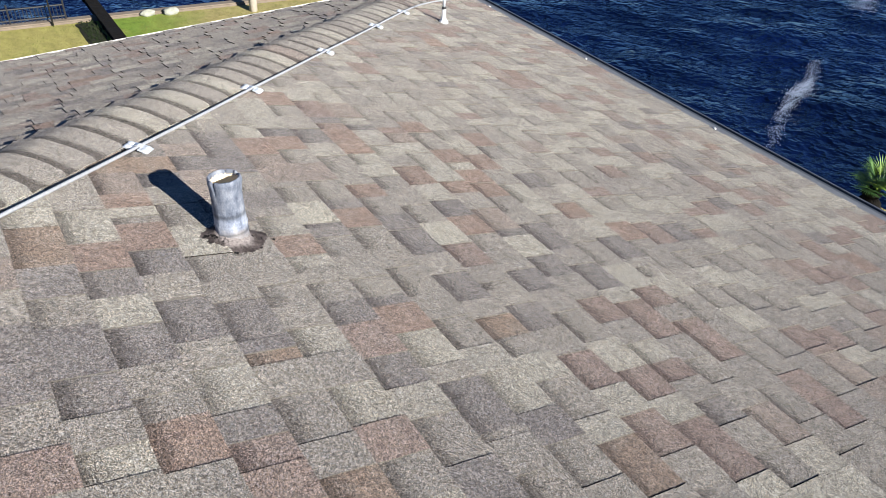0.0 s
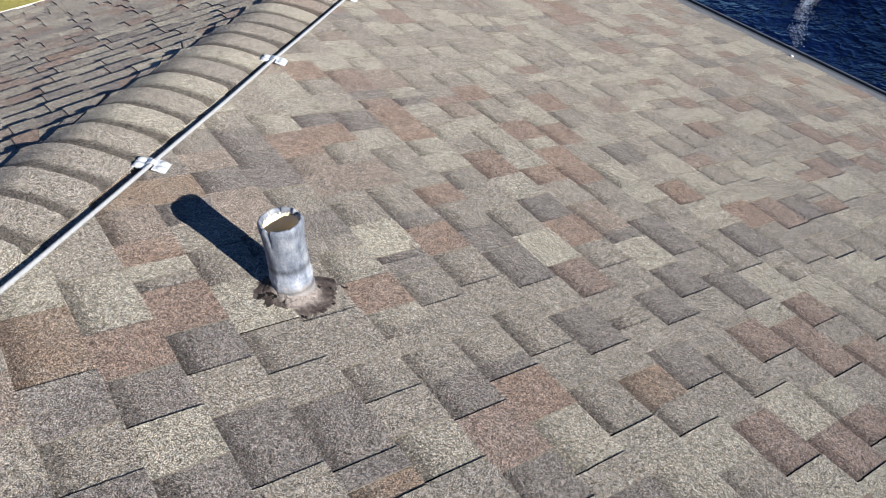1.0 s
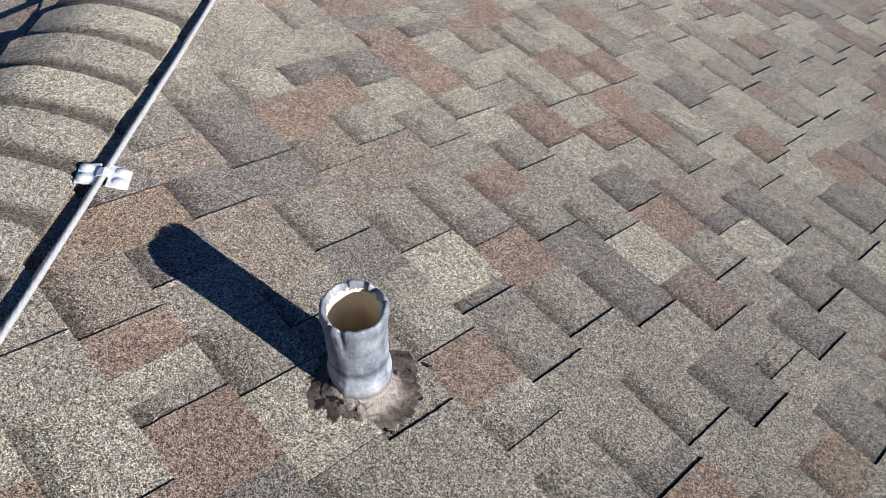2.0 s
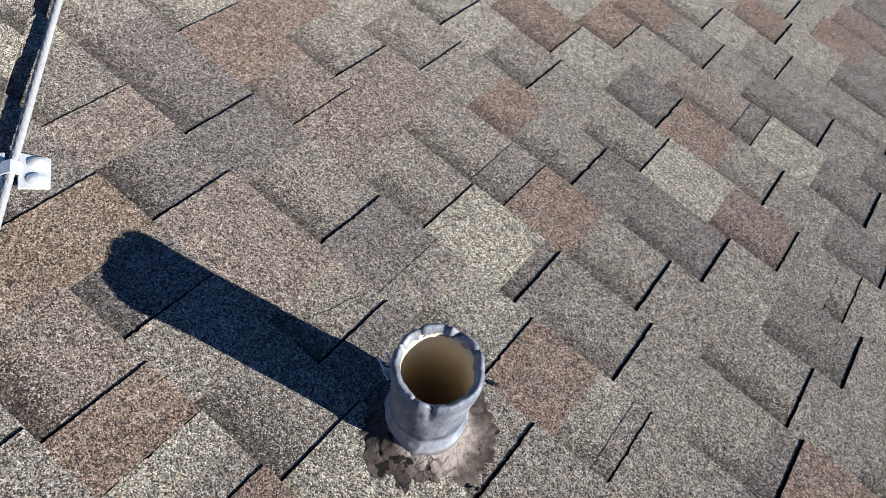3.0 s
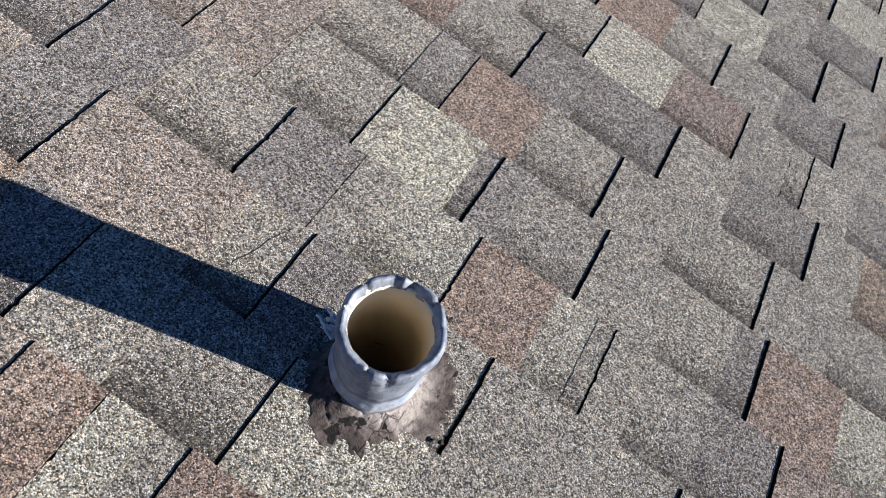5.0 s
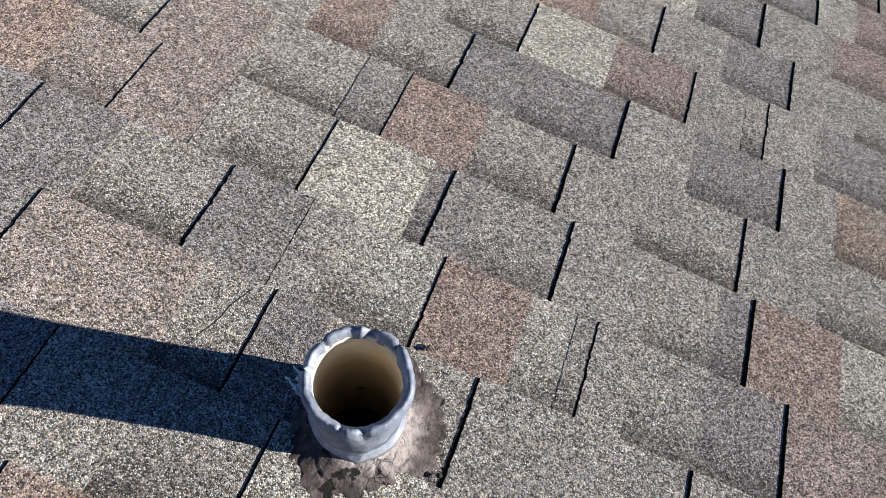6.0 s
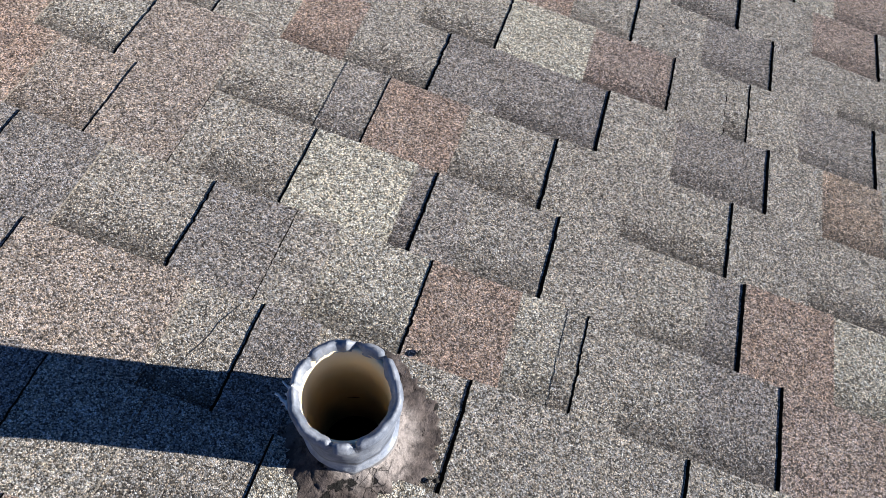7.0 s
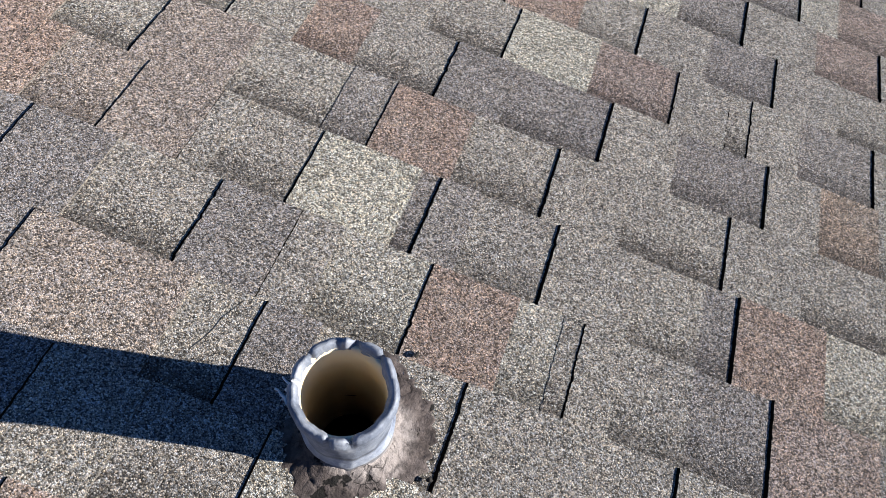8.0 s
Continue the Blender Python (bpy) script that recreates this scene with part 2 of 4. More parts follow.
def lead_material():
    """Weathered lead: pale oxide bloom, dark damp stains that run with the dressing marks."""
    m = Nodes("weathered_lead")
    flat = m.node("ShaderNodeMapping", Scale=(1.0, 1.0, 0.45))
    m.link(m.co, flat.inputs["Vector"])
    stain = m.noise(34, 6.0, 0.70, flat.outputs[0])
    col = m.ramp(stain, [(0.33, (0.070, 0.083, 0.118)), (0.42, (0.122, 0.142, 0.186)), (0.51, (0.178, 0.199, 0.247)), (0.60, (0.232, 0.252, 0.296)), (0.70, (0.33, 0.350, 0.39))])
    sx = m.t.nodes.new("ShaderNodeSeparateXYZ")
    m.link(m.co, sx.inputs[0])
    ring = m.node("ShaderNodeMapping", Scale=(6.0, 6.0, 120.0))
    m.link(m.co, ring.inputs["Vector"])
    lines = m.ramp(m.noise(1.0, 3.0, 0.6, ring.outputs[0]), [(0.34, 0.92), (0.46, 1.0), (0.62, 1.05)])
    col = m.mix(1.0, col, lines, "MULTIPLY")
    low = m.math("ADD", sx.outputs[2], m.math("MULTIPLY", m.math("SUBTRACT", m.noise(26, 3.0, 0.6), 0.5), 0.07))
    col = m.mix(m.ramp(low, [(0.022, 0.65), (0.042, 0.0)]), col, (0.33, 0.30, 0.29))
    smear = m.ramp(m.noise(120, 4.0, 0.75), [(0.35, 0.88), (0.7, 1.10)])
    col = m.mix(1.0, col, smear, "MULTIPLY")
    # dark rings near two heights, and a brighter band between them
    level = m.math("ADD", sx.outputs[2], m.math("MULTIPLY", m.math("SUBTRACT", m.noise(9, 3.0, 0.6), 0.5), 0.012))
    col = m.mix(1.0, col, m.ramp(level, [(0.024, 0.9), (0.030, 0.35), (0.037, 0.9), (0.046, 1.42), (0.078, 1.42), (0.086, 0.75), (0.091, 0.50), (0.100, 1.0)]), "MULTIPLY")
    rough = m.ramp(m.noise(40, 3.0), [(0.3, 0.48), (0.7, 0.72)])
    nrm = m.bump(m.noise(90, 5.0, 0.65), 0.5, 0.003)
    return m.done(col, rough, 0.12, nrm, 0.4)


def sealant_material():
    """Dried mastic: pale dusty skin near the sleeve, browner outwards, with open cracks and pits."""
    m = Nodes("cracked_mastic")
    base = m.ramp(m.noise(20, 5.0, 0.65), [(0.36, (0.032, 0.025, 0.024)), (0.46, (0.068, 0.054, 0.051)), (0.57, (0.100, 0.082, 0.078)), (0.70, (0.140, 0.119, 0.114))])
    shift = m.node("ShaderNodeMapping", Location=(-PIPE_FOOT.x, -PIPE_FOOT.y + 0.008, 0.0), Scale=(1.0, 1.0, 0.0))
    m.link(m.co, shift.inputs["Vector"])
    reach = m.t.nodes.new("ShaderNodeVectorMath")
    reach.operation = "LENGTH"
    m.link(shift.outputs[0], reach.inputs[0])
    rel = m.t.nodes.new("ShaderNodeSeparateXYZ")
    m.link(shift.outputs[0], rel.inputs[0])
    lean = m.math("ADD", m.math("MULTIPLY", rel.outputs[0], -0.24), m.math("MULTIPLY", rel.outputs[1], -0.06))
    dist = m.math("ADD", m.math("ADD", reach.outputs["Value"], lean), m.math("MULTIPLY", m.math("SUBTRACT", m.noise(32, 4.0, 0.65), 0.5), 0.024))
    col = m.mix(m.ramp(dist, [(0.047, 0.85), (0.060, 0.0)]), base, (0.265, 0.236, 0.229))
    col = m.mix(1.0, col, m.ramp(m.noise(130, 4.0, 0.7), [(0.34, 0.55), (0.5, 1.0), (0.68, 1.30)]), "MULTIPLY")
    bend = m.t.nodes.new("ShaderNodeVectorMath")
    bend.operation = "MULTIPLY_ADD"
    wob = m.node("ShaderNodeTexNoise", Scale=26.0, Detail=3.0)
    m.link(m.co, wob.inputs["Vector"])
    m.link(wob.outputs["Color"], bend.inputs[0])
    bend.inputs[1].default_value = (0.035, 0.035, 0.0)
    m.link(m.co, bend.inputs[2])
    cells = m.node("ShaderNodeTexVoronoi", Scale=62.0)
    cells.feature = "DISTANCE_TO_EDGE"
    m.link(bend.outputs[0], cells.inputs["Vector"])
    line = m.ramp(cells.outputs["Distance"], [(0.0, 0.30), (0.045, 1.0)])
    open_here = m.ramp(m.noise(16, 2.0), [(0.57, 0.0), (0.64, 1.0)])
    line = m.mix(open_here, 1.0, line)
    holes = m.ramp(m.noise(52, 3.0, 0.55), [(0.355, 0.05), (0.395, 1.0)])
    dark = m.mix(1.0, holes, line, "MULTIPLY")
    col = m.mix(1.0, col, dark, "MULTIPLY")
    nrm = m.bump(m.noise(70, 6.0, 0.75), 0.9, 0.006, m.bump(dark, 0.8, 0.004))
    return m.done(col, 0.85, 0.0, nrm, 0.3)


def pvc_material():
    m = Nodes("stained_cream_plastic")
    sx = m.t.nodes.new("ShaderNodeSeparateXYZ")
    m.link(m.co, sx.inputs[0])
    col = m.ramp(m.noise(14, 3.0, 0.6), [(0.3, (0.77, 0.63, 0.41)), (0.7, (0.85, 0.73, 0.52))])
    return m.done(col, 0.6, 0.0, m.bump(m.noise(90, 2.0), 0.1, 0.001))


def water_material():
    """Dark blue water; short wind ripples with sharp crests along one direction."""
    m = Nodes("sea_water")
    turn = m.node("ShaderNodeMapping", Rotation=(0, 0, radians(-38)))
    m.link(m.co, turn.inputs["Vector"])
    long = m.node("ShaderNodeMapping", Scale=(0.75, 1.0, 1.0))
    m.link(turn.outputs[0], long.inputs["Vector"])

    def crest(scale, detail):
        n = m.noise(scale, detail, 0.5, long.outputs[0])
        return m.math("SUBTRACT", 1.0, m.math("ABSOLUTE", m.math("MULTIPLY", m.math("SUBTRACT", n, 0.5), 3.4)))
    a = m.noise(1.5, 2.0, 0.5, long.outputs[0])
    nrm = m.bump(crest(3.5, 2.0), 1.0, 0.060, m.bump(a, 0.7, 0.12))
    nrm = m.bump(m.noise(9.0, 3.0, 0.55, long.outputs[0]), 1.0, 0.027, nrm)
    col = m.ramp(m.noise(0.25, 2.0), [(0.3, (0.0003, 0.0016, 0.012)), (0.7, (0.0010, 0.0045, 0.032))])
    return m.done(col, 0.06, 0.0, nrm, 0.42)


def grass_material(name, a, b):
    m = Nodes(name)
    col = m.ramp(m.noise(1.1, 4.0, 0.65), [(0.35, a), (0.65, b)])
    col = m.mix(1.0, col, m.ramp(m.noise(45, 3.0, 0.7), [(0.25, 0.55), (0.75, 1.45)]), "MULTIPLY")
    return m.done(col, 0.9, 0.0, m.bump(m.noise(60, 3.0), 0.8, 0.03), 0.2)


def lawn_material():
    """Dry straw on one stretch of the lawn, fresh green on the next."""
    m = Nodes("lawn")
    sx = m.t.nodes.new("ShaderNodeSeparateXYZ")
    m.link(m.co, sx.inputs[0])
    along = m.math("ADD", m.math("MULTIPLY", sx.outputs[1], 0.2), m.math("MULTIPLY", m.math("SUBTRACT", m.noise(1.3, 3.0), 0.5), 0.30))
    col = m.ramp(along, [(0.24, (0.36, 0.325, 0.110)), (0.30, (0.17, 0.27, 0.040)), (0.48, (0.22, 0.27, 0.060)), (0.60, (0.36, 0.31, 0.130))])
    col = m.mix(1.0, col, m.ramp(m.noise(6, 4.0, 0.7), [(0.3, 0.75), (0.7, 1.25)]), "MULTIPLY")
    col = m.mix(1.0, col, m.ramp(m.noise(45, 3.0, 0.7), [(0.25, 0.6), (0.75, 1.4)]), "MULTIPLY")
    return m.done(col, 0.9, 0.0, m.bump(m.noise(60, 3.0), 0.8, 0.03), 0.2)


def leaf_material():
    """Fan leaves: some fresh yellow-green, most darker, let a little light through."""
    m = Nodes("palm_leaf")
    info = m.t.nodes.new("ShaderNodeObjectInfo")
    col = m.ramp(info.outputs["Random"], [(0.0, (0.018, 0.050, 0.016)), (0.55, (0.035, 0.090, 0.022)), (0.85, (0.09, 0.19, 0.025)), (1.0, (0.30, 0.40, 0.05))])
    col = m.mix(1.0, col, m.ramp(m.noise(14, 3.0, 0.6), [(0.3, 0.75), (0.7, 1.25)]), "MULTIPLY")
    return m.done(col, 0.55, 0.0, m.bump(m.noise(60, 2.0), 0.3, 0.004), 0.4)


LEAD = lead_material()
MASTIC = sealant_material()
PVC = pvc_material()
WATER = water_material()
LAWN = lawn_material()
# leaf colour lowered to match the painted shade around the weeds
WEED = grass_material("shaded_weed_leaves", (0.012, 0.022, 0.008), (0.030, 0.045, 0.014))
BLADE = grass_material("grass_blades", (0.11, 0.19, 0.025), (0.24, 0.21, 0.05))
LEAF = leaf_material()
m = Nodes("foam")
FOAM = m.done((0.27, 0.33, 0.45), 0.8)

# ---------------------------------------------------------------- ground, water, house body


def sheet(name, x0, x1, y0, y1, step, z, height, material):
    nx, ny = int((x1 - x0) / step), int((y1 - y0) / step)
    verts, faces = [], []
    for j in range(ny + 1):
        for i in range(nx + 1):
            x, y = x0 + (x1 - x0) * i / nx, y0 + (y1 - y0) * j / ny
            verts.append((x, y, z + height(x, y)))
    for j in range(ny):
        for i in range(nx):
            a = j * (nx + 1) + i
            faces.append((a, a + 1, a + nx + 2, a + nx + 1))
    return mesh_object(name, verts, faces, material, smooth=True)


def waves(x, y):
    u = 0.79 * y - 0.61 * x
    w = 0.79 * x + 0.61 * y
    h = 0.10 * noise.noise(Vector((u * 1.25, w * 0.42, 0.3)))
    return h + 0.045 * noise.noise(Vector((u * 3.4, w * 1.2, 4.1)))


far = mesh_object("water", [(-4000, -4000, GROUND_WATER - 0.12), (4000, -4000, GROUND_WATER - 0.12), (4000, 4000, GROUND_WATER - 0.12), (-4000, 4000, GROUND_WATER - 0.12)],
                  [(0, 1, 2, 3)], WATER)
tagged(far, "deep blue wind-rippled open water reaching the horizon", "water", kind="structure")
near = sheet("water", -34, 4, -10, 36, 0.14, GROUND_WATER, waves, WATER)
tagged(near, "deep blue choppy water below the seawall", "water", kind="structure")

def shore_x(y):
    return -12.62 + 0.145 * y


def land():
    bm = bmesh.new()
    out = [(shore_x(-12), -12), (30, -12), (30, 7.2), (shore_x(7.2), 7.2)]
    top = [bm.verts.new((x, y, 0)) for x, y in out]
    low = [bm.verts.new((x, y, -2.5)) for x, y in out]
    bm.faces.new(top)
    for i in range(4):
        bm.faces.new((top[i], low[i], low[(i + 1) % 4], top[(i + 1) % 4]))
    return tagged(part("ground", bm, LAWN), "yellow-green mown lawn behind the seawall", "lawn", kind="structure")


land()


def bank():
    """Low planted bank at the waterline."""
    bm = bmesh.new()
    box(bm, -2.92, 12.0, 7.21, 9.55, -2.4, -0.84, 0.05)
    return tagged(part("ground", bm, LAWN), "low grassy bank at the waterline", "ground", kind="structure")


bank()


def seawall():
    bm = bmesh.new()
    ang = math.atan2(1.0, 0.145)
    length = 18.0
    m = Matrix.Translation((shore_x(-3.5), -3.5, 0)) @ Matrix.Rotation(ang, 4, "Z")
    box(bm, -8, length - 8.2, 0.02, 0.20, -2.4, 0.05, 0.02)
    return tagged(part("seawall", bm, CONCRETE, matrix=m), "weathered concrete seawall cap along the lawn", "seawall", kind="structure")


seawall()


def under_roof(x, y):
    """Height of the soffit over a place in the plan."""
    main = H0 - math.tan(PITCH) * y
    hip = H0 + S2 * (x + 1.34) + R2 * y
    return min(main, hip) - 0.15


def house_wall(p, q, steps, name):
    """One plain outer wall from the lawn to the soffit, 0.2 m thick."""
    bm = bmesh.new()
    p, q = Vector(p), Vector(q)
    d = (q - p).normalized()
    n = Vector((d.y, -d.x)) * 0.10
    rows = []
    for k in range(steps + 1):
        c = p.lerp(q, k / steps)
        row = []
        for o in (-1, 1):
            e = c + n * o
            row += [bm.verts.new((e.x, e.y, 0)), bm.verts.new((e.x, e.y, under_roof(e.x, e.y)))]
        rows.append(row)
    for a, b in zip(rows, rows[1:]):
        for f in ((0, 1, 1, 0), (2, 3, 3, 2), (1, 3, 3, 1), (0, 2, 2, 0)):
            bm.faces.new((a[f[0]], a[f[1]], b[f[2]], b[f[3]]))
    bm.faces.new((rows[0][0], rows[0][1], rows[0][3], rows[0][2]))
    bm.faces.new((rows[-1][0], rows[-1][1], rows[-1][3], rows[-1][2]))
    return tagged(part(name, bm, STUCCO), "plain beige stucco house wall under the eaves", "wall", kind="structure")


house_wall((-3.85, 2.55), (-3.85, -4.30), 8, "wall_west")
house_wall((-3.75, 2.55), (RIGHT - 0.35, 2.55), 8, "wall_north")
house_wall((RIGHT - 0.25, 2.65), (RIGHT - 0.25, -4.40), 8, "wall_east")
house_wall((-3.95, -4.40), (RIGHT - 0.35, -4.40), 24, "wall_south")


# ---------------------------------------------------------------- roof slopes
def deck(name, matrix, outline, thick, label, bore=None):
    bm = bmesh.new()
    top = [bm.verts.new((x, y, -0.008)) for x, y in outline]
    low = [bm.verts.new((x, y, -0.008 - thick)) for x, y in outline]
    n = len(outline)
    if bore is None:
        bm.faces.new(top)
        bm.faces.new(low[::-1])
    else:
        # four fields round a square frame, and the frame round the bore
        for ring, z in ((top, -0.008), (low, -0.008 - thick)):
            c = [bm.verts.new((bore.x + 0.07 * sx, bore.y + 0.07 * sy, z)) for sx, sy in ((-1, 1), (-1, -1), (1, -1), (1, 1))]
            for k in range(4):
                bm.faces.new((ring[k], ring[(k + 1) % 4], c[(k + 1) % 4], c[k]))
            inner = [bm.verts.new((bore.x + 0.046 * math.cos(radians(135 + 15 * q)), bore.y + 0.046 * math.sin(radians(135 + 15 * q)), z)) for q in range(24)]
            for k in range(4):
                for q in range(6):
                    a, b = inner[(6 * k + q) % 24], inner[(6 * k + q + 1) % 24]
                    bm.faces.new((c[k], a, b))
                bm.faces.new((c[k], inner[(6 * k + 6) % 24], c[(k + 1) % 4]))
    for i in range(n):
        bm.faces.new((top[i], low[i], low[(i + 1) % n], top[(i + 1) % n]))
    return tagged(part(name, bm, ASPHALT, matrix=matrix), label, "roof", kind="structure")


roof = deck("roof_slope_1", ROOF, [(hip_x(EAVE - 0.01), EAVE - 0.01), (hip_x(TOP), TOP), (RIGHT, TOP), (RIGHT, EAVE - 0.01)], 0.12,
            "low-pitched roof slope laid with weathered laminated asphalt shingles", PIPE_FOOT)
side = deck("roof_slope_2", SIDE, [(side_hip_x(SIDE_EAVE), SIDE_EAVE), (side_hip_x(-3.70), -3.70), (5.28, -3.70), (5.28, SIDE_EAVE)]
            if SIDE_HIP[0] < 0 else [(side_hip_x(SIDE_EAVE), SIDE_EAVE), (side_hip_x(-4.0), -4.0), (-8.0, -4.0), (-8.0, SIDE_EAVE)], 0.12,
            "side roof slope of shaded grey asphalt shingles beyond the hip")

SHADE_STRIP = 0.0145                # width of the black strip standing in for shade along a tab's end
RAISE = {"T": 0.0028, "L": 0.0011, "s": 0.0}


def piece_data(k, x0, x1, kind, edge, sign, r, thick):
    """Corners of one exposed piece of course k, in the slope's own plane: a thin wedge, thickest at its lower edge."""
    y0, y1 = (k - 1) * E - 0.019, k * E - 0.007 + r.uniform(-0.0012, 0.0012)
    up = RAISE[kind] * (1.0 if thick < 0.005 else 1.35) + r.uniform(-0.0003, 0.0004)
    if kind == "T" and (k > 9 or x0 > 1.45):
        up *= 1.4             # far tabs stand taller, for broader dark lines at their ends
    za, zb = up - 0.001, up - 0.001 + thick
    g = -0.0015 if kind == "s" else 0.0006
    ends = []
    for x in (x0 + g, x1 - g):
        ends.append((x, x))
    (xa0, xa1), (xb0, xb1) = ends
    if edge is not None:
        if sign > 0:
            xa0, xa1 = max(xa0, edge(y0)), max(xa1, edge(y1))
            xb0, xb1 = max(xb0, edge(y0)), max(xb1, edge(y1))
        else:
            xa0, xa1 = min(xa0, edge(y0)), min(xa1, edge(y1))
            xb0, xb1 = min(xb0, edge(y0)), min(xb1, edge(y1))
    if max(xb0 - xa0, xb1 - xa1) < 0.004:
        return None
    base = -0.0075
    # black flank spread over the ground where the tab's shadow falls
    shade_width = SHADE_STRIP if kind == "T" and sign > 0 else 0.0
    v = [(xa0, y0, za), (xb0, y0, za), (xb1, y1, zb), (xa1, y1, zb), (xa0 - shade_width, y0, base), (xb0, y0, base), (xb1, y1, base), (xa1 - shade_width, y1, base)]
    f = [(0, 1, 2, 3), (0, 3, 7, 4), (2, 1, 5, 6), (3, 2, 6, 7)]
    return v, f


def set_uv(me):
    """v runs from 0.10 at the head to 1 at the exposed butt; the dark band comes out narrower."""
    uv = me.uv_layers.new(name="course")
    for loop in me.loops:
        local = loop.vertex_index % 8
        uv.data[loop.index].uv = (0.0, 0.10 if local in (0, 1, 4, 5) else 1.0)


def random_course(r, x0, x1, blend=(44, 36, 1, 3, 0, 10, 6)):
    """Tabs and gaps of uneven width with mixed blends."""
    out, x, raised = [], x0 - r.uniform(0, 0.25), r.random() < 0.5
    while x < x1:
        w = r.uniform(0.075, 0.175) if raised else r.uniform(0.075, 0.19)
        tone = r.choices(range(len(blend)), blend)[0]
        out.append((x, "T" if raised else "s", tone))
        if r.random() < 0.16 and w > 0.12:
            out.append((x + w * 0.55, "T" if raised else "s", r.choice((0, 1, 3, 5))))
        x += w
        raised = not raised
    return out


KNOWN = {}


def lay(k, *pieces):
    """Pieces of one course, each from its own start to the next one's: start, kind (T tab, s recessed ply, L thin ply), blend."""
    KNOWN[k] = list(pieces)


lay(-7, (0.05, "T", 6), (0.20, "s", 0), (0.34, "s", 3), (0.48, "T", 3), (0.62, "s", 0), (0.756, "T", 5), (0.88, "s", 0))
lay(-6, (-0.10, "s", 4), (0.108, "T", 3), (0.25, "s", 0), (0.373, "T", 3), (0.56, "s", 3), (0.687, "T", 0), (0.79, "s", 1), (0.877, "T", 0), (1.0, "s", 0))
lay(-5, (-0.30, "T", 0), (-0.18, "s", 1), (0.006, "T", 2), (0.145, "s", 3), (0.273, "T", 1), (0.40, "s", 3), (0.553, "T", 0), (0.66, "s", 0), (0.74, "s", 2),
    (0.89, "T", 0), (1.02, "s", 0))
lay(-4, (-0.58, "s", 4), (-0.42, "s", 6), (-0.275, "T", 2), (-0.187, "T", 1), (-0.13, "s", 0), (-0.09, "T", 2), (0.06, "s", 3), (0.187, "T", 0), (0.31, "s", 3),
    (0.492, "T", 0), (0.60, "s", 1), (0.758, "T", 3), (0.85, "s", 5), (0.935, "T", 5), (1.05, "s", 2))
lay(-3, (-0.66, "s", 3), (-0.536, "T", 4), (-0.415, "s", 3), (-0.316, "T", 0), (-0.20, "s", 0), (-0.062, "T", 1), (0.11, "s", 0), (0.246, "T", 0), (0.345, "s", 3), (0.519, "T", 3),
    (0.57, "s", 4), (0.619, "T", 0), (0.74, "s", 0), (0.895, "T", 0), (1.0, "s", 4))
lay(-2, (-0.77, "s", 0), (-0.645, "T", 6), (-0.545, "s", 3), (-0.431, "T", 6), (-0.22, "s", 0), (-0.133, "T", 3), (-0.06, "s", 0), (0.125, "T", 0), (0.29, "s", 0), (0.397, "T", 0), (0.50, "s", 1),
    (0.614, "T", 0), (0.74, "s", 1), (0.88, "T", 5), (1.0, "s", 0))
lay(-1, (-0.76, "s", 3), (-0.62, "s", 3), (-0.524, "T", 3), (-0.405, "s", 0), (-0.259, "T", 3), (-0.15, "T", 0), (-0.09, "s", 1), (0.034, "T", 2), (0.156, "s", 1),
    (0.217, "L", 0), (0.246, "T", 0), (0.305, "s", 0), (0.40, "s", 3), (0.511, "T", 5), (0.66, "s", 3), (0.785, "T", 1), (0.90, "s", 0), (1.06, "T", 3), (1.2, "s", 0))
lay(0, (-0.83, "s", 1), (-0.70, "T", 2), (-0.60, "T", 2), (-0.552, "s", 6), (-0.443, "T", 6), (-0.33, "T", 0), (-0.29, "s", 0), (-0.177, "T", 7), (-0.03, "s", 3),
    (0.0, "T", 3), (0.06, "s", 0), (0.179, "T", 0), (0.305, "s", 0), (0.40, "s", 3), (0.452, "T", 2), (0.583, "s", 1), (0.732, "T", 0), (0.80, "s", 3), (0.994, "L", 0),
    (1.024, "T", 0), (1.14, "s", 0))
lay(1, (-0.92, "T", 1), (-0.80, "s", 3), (-0.72, "T", 2), (-0.60, "s", 0), (-0.479, "T", 6), (-0.335, "s", 0), (-0.188, "L", 3), (-0.118, "T", 2), (0.01, "s", 0),
    (0.148, "T", 0), (0.265, "s", 0), (0.425, "T", 0), (0.545, "s", 0), (0.688, "T", 1), (0.80, "s", 1), (0.963, "T", 3), (1.08, "s", 0), (1.222, "T", 0), (1.33, "s", 2))
lay(2, (-1.20, "T", 2), (-1.05, "s", 0), (-0.93, "T", 0), (-0.80, "s", 3), (-0.66, "T", 1), (-0.54, "s", 0), (-0.403, "T", 0), (-0.295, "s", 2), (-0.20, "s", 0),
    (-0.062, "T", 3), (0.045, "s", 3), (0.207, "T", 0), (0.325, "s", 3), (0.479, "T", 0), (0.57, "s", 4), (0.67, "s", 0), (0.758, "T", 1), (0.87, "s", 0), (1.03, "T", 1),
    (1.12, "s", 4), (1.305, "T", 0), (1.42, "s", 0))
lay(3, (-0.80, "T", 2), (-0.68, "T", 2), (-0.56, "s", 1), (-0.46, "T", 1), (-0.36, "s", 0), (-0.25, "T", 0), (-0.12, "s", 0), (0.011, "T", 7), (0.16, "s", 5), (0.304, "T", 0),
    (0.40, "L", 0), (0.44, "T", 0), (0.53, "s", 3), (0.665, "T", 0), (0.79, "s", 5), (0.943, "T", 1), (1.06, "s", 5), (1.212, "T", 0), (1.33, "s", 0))
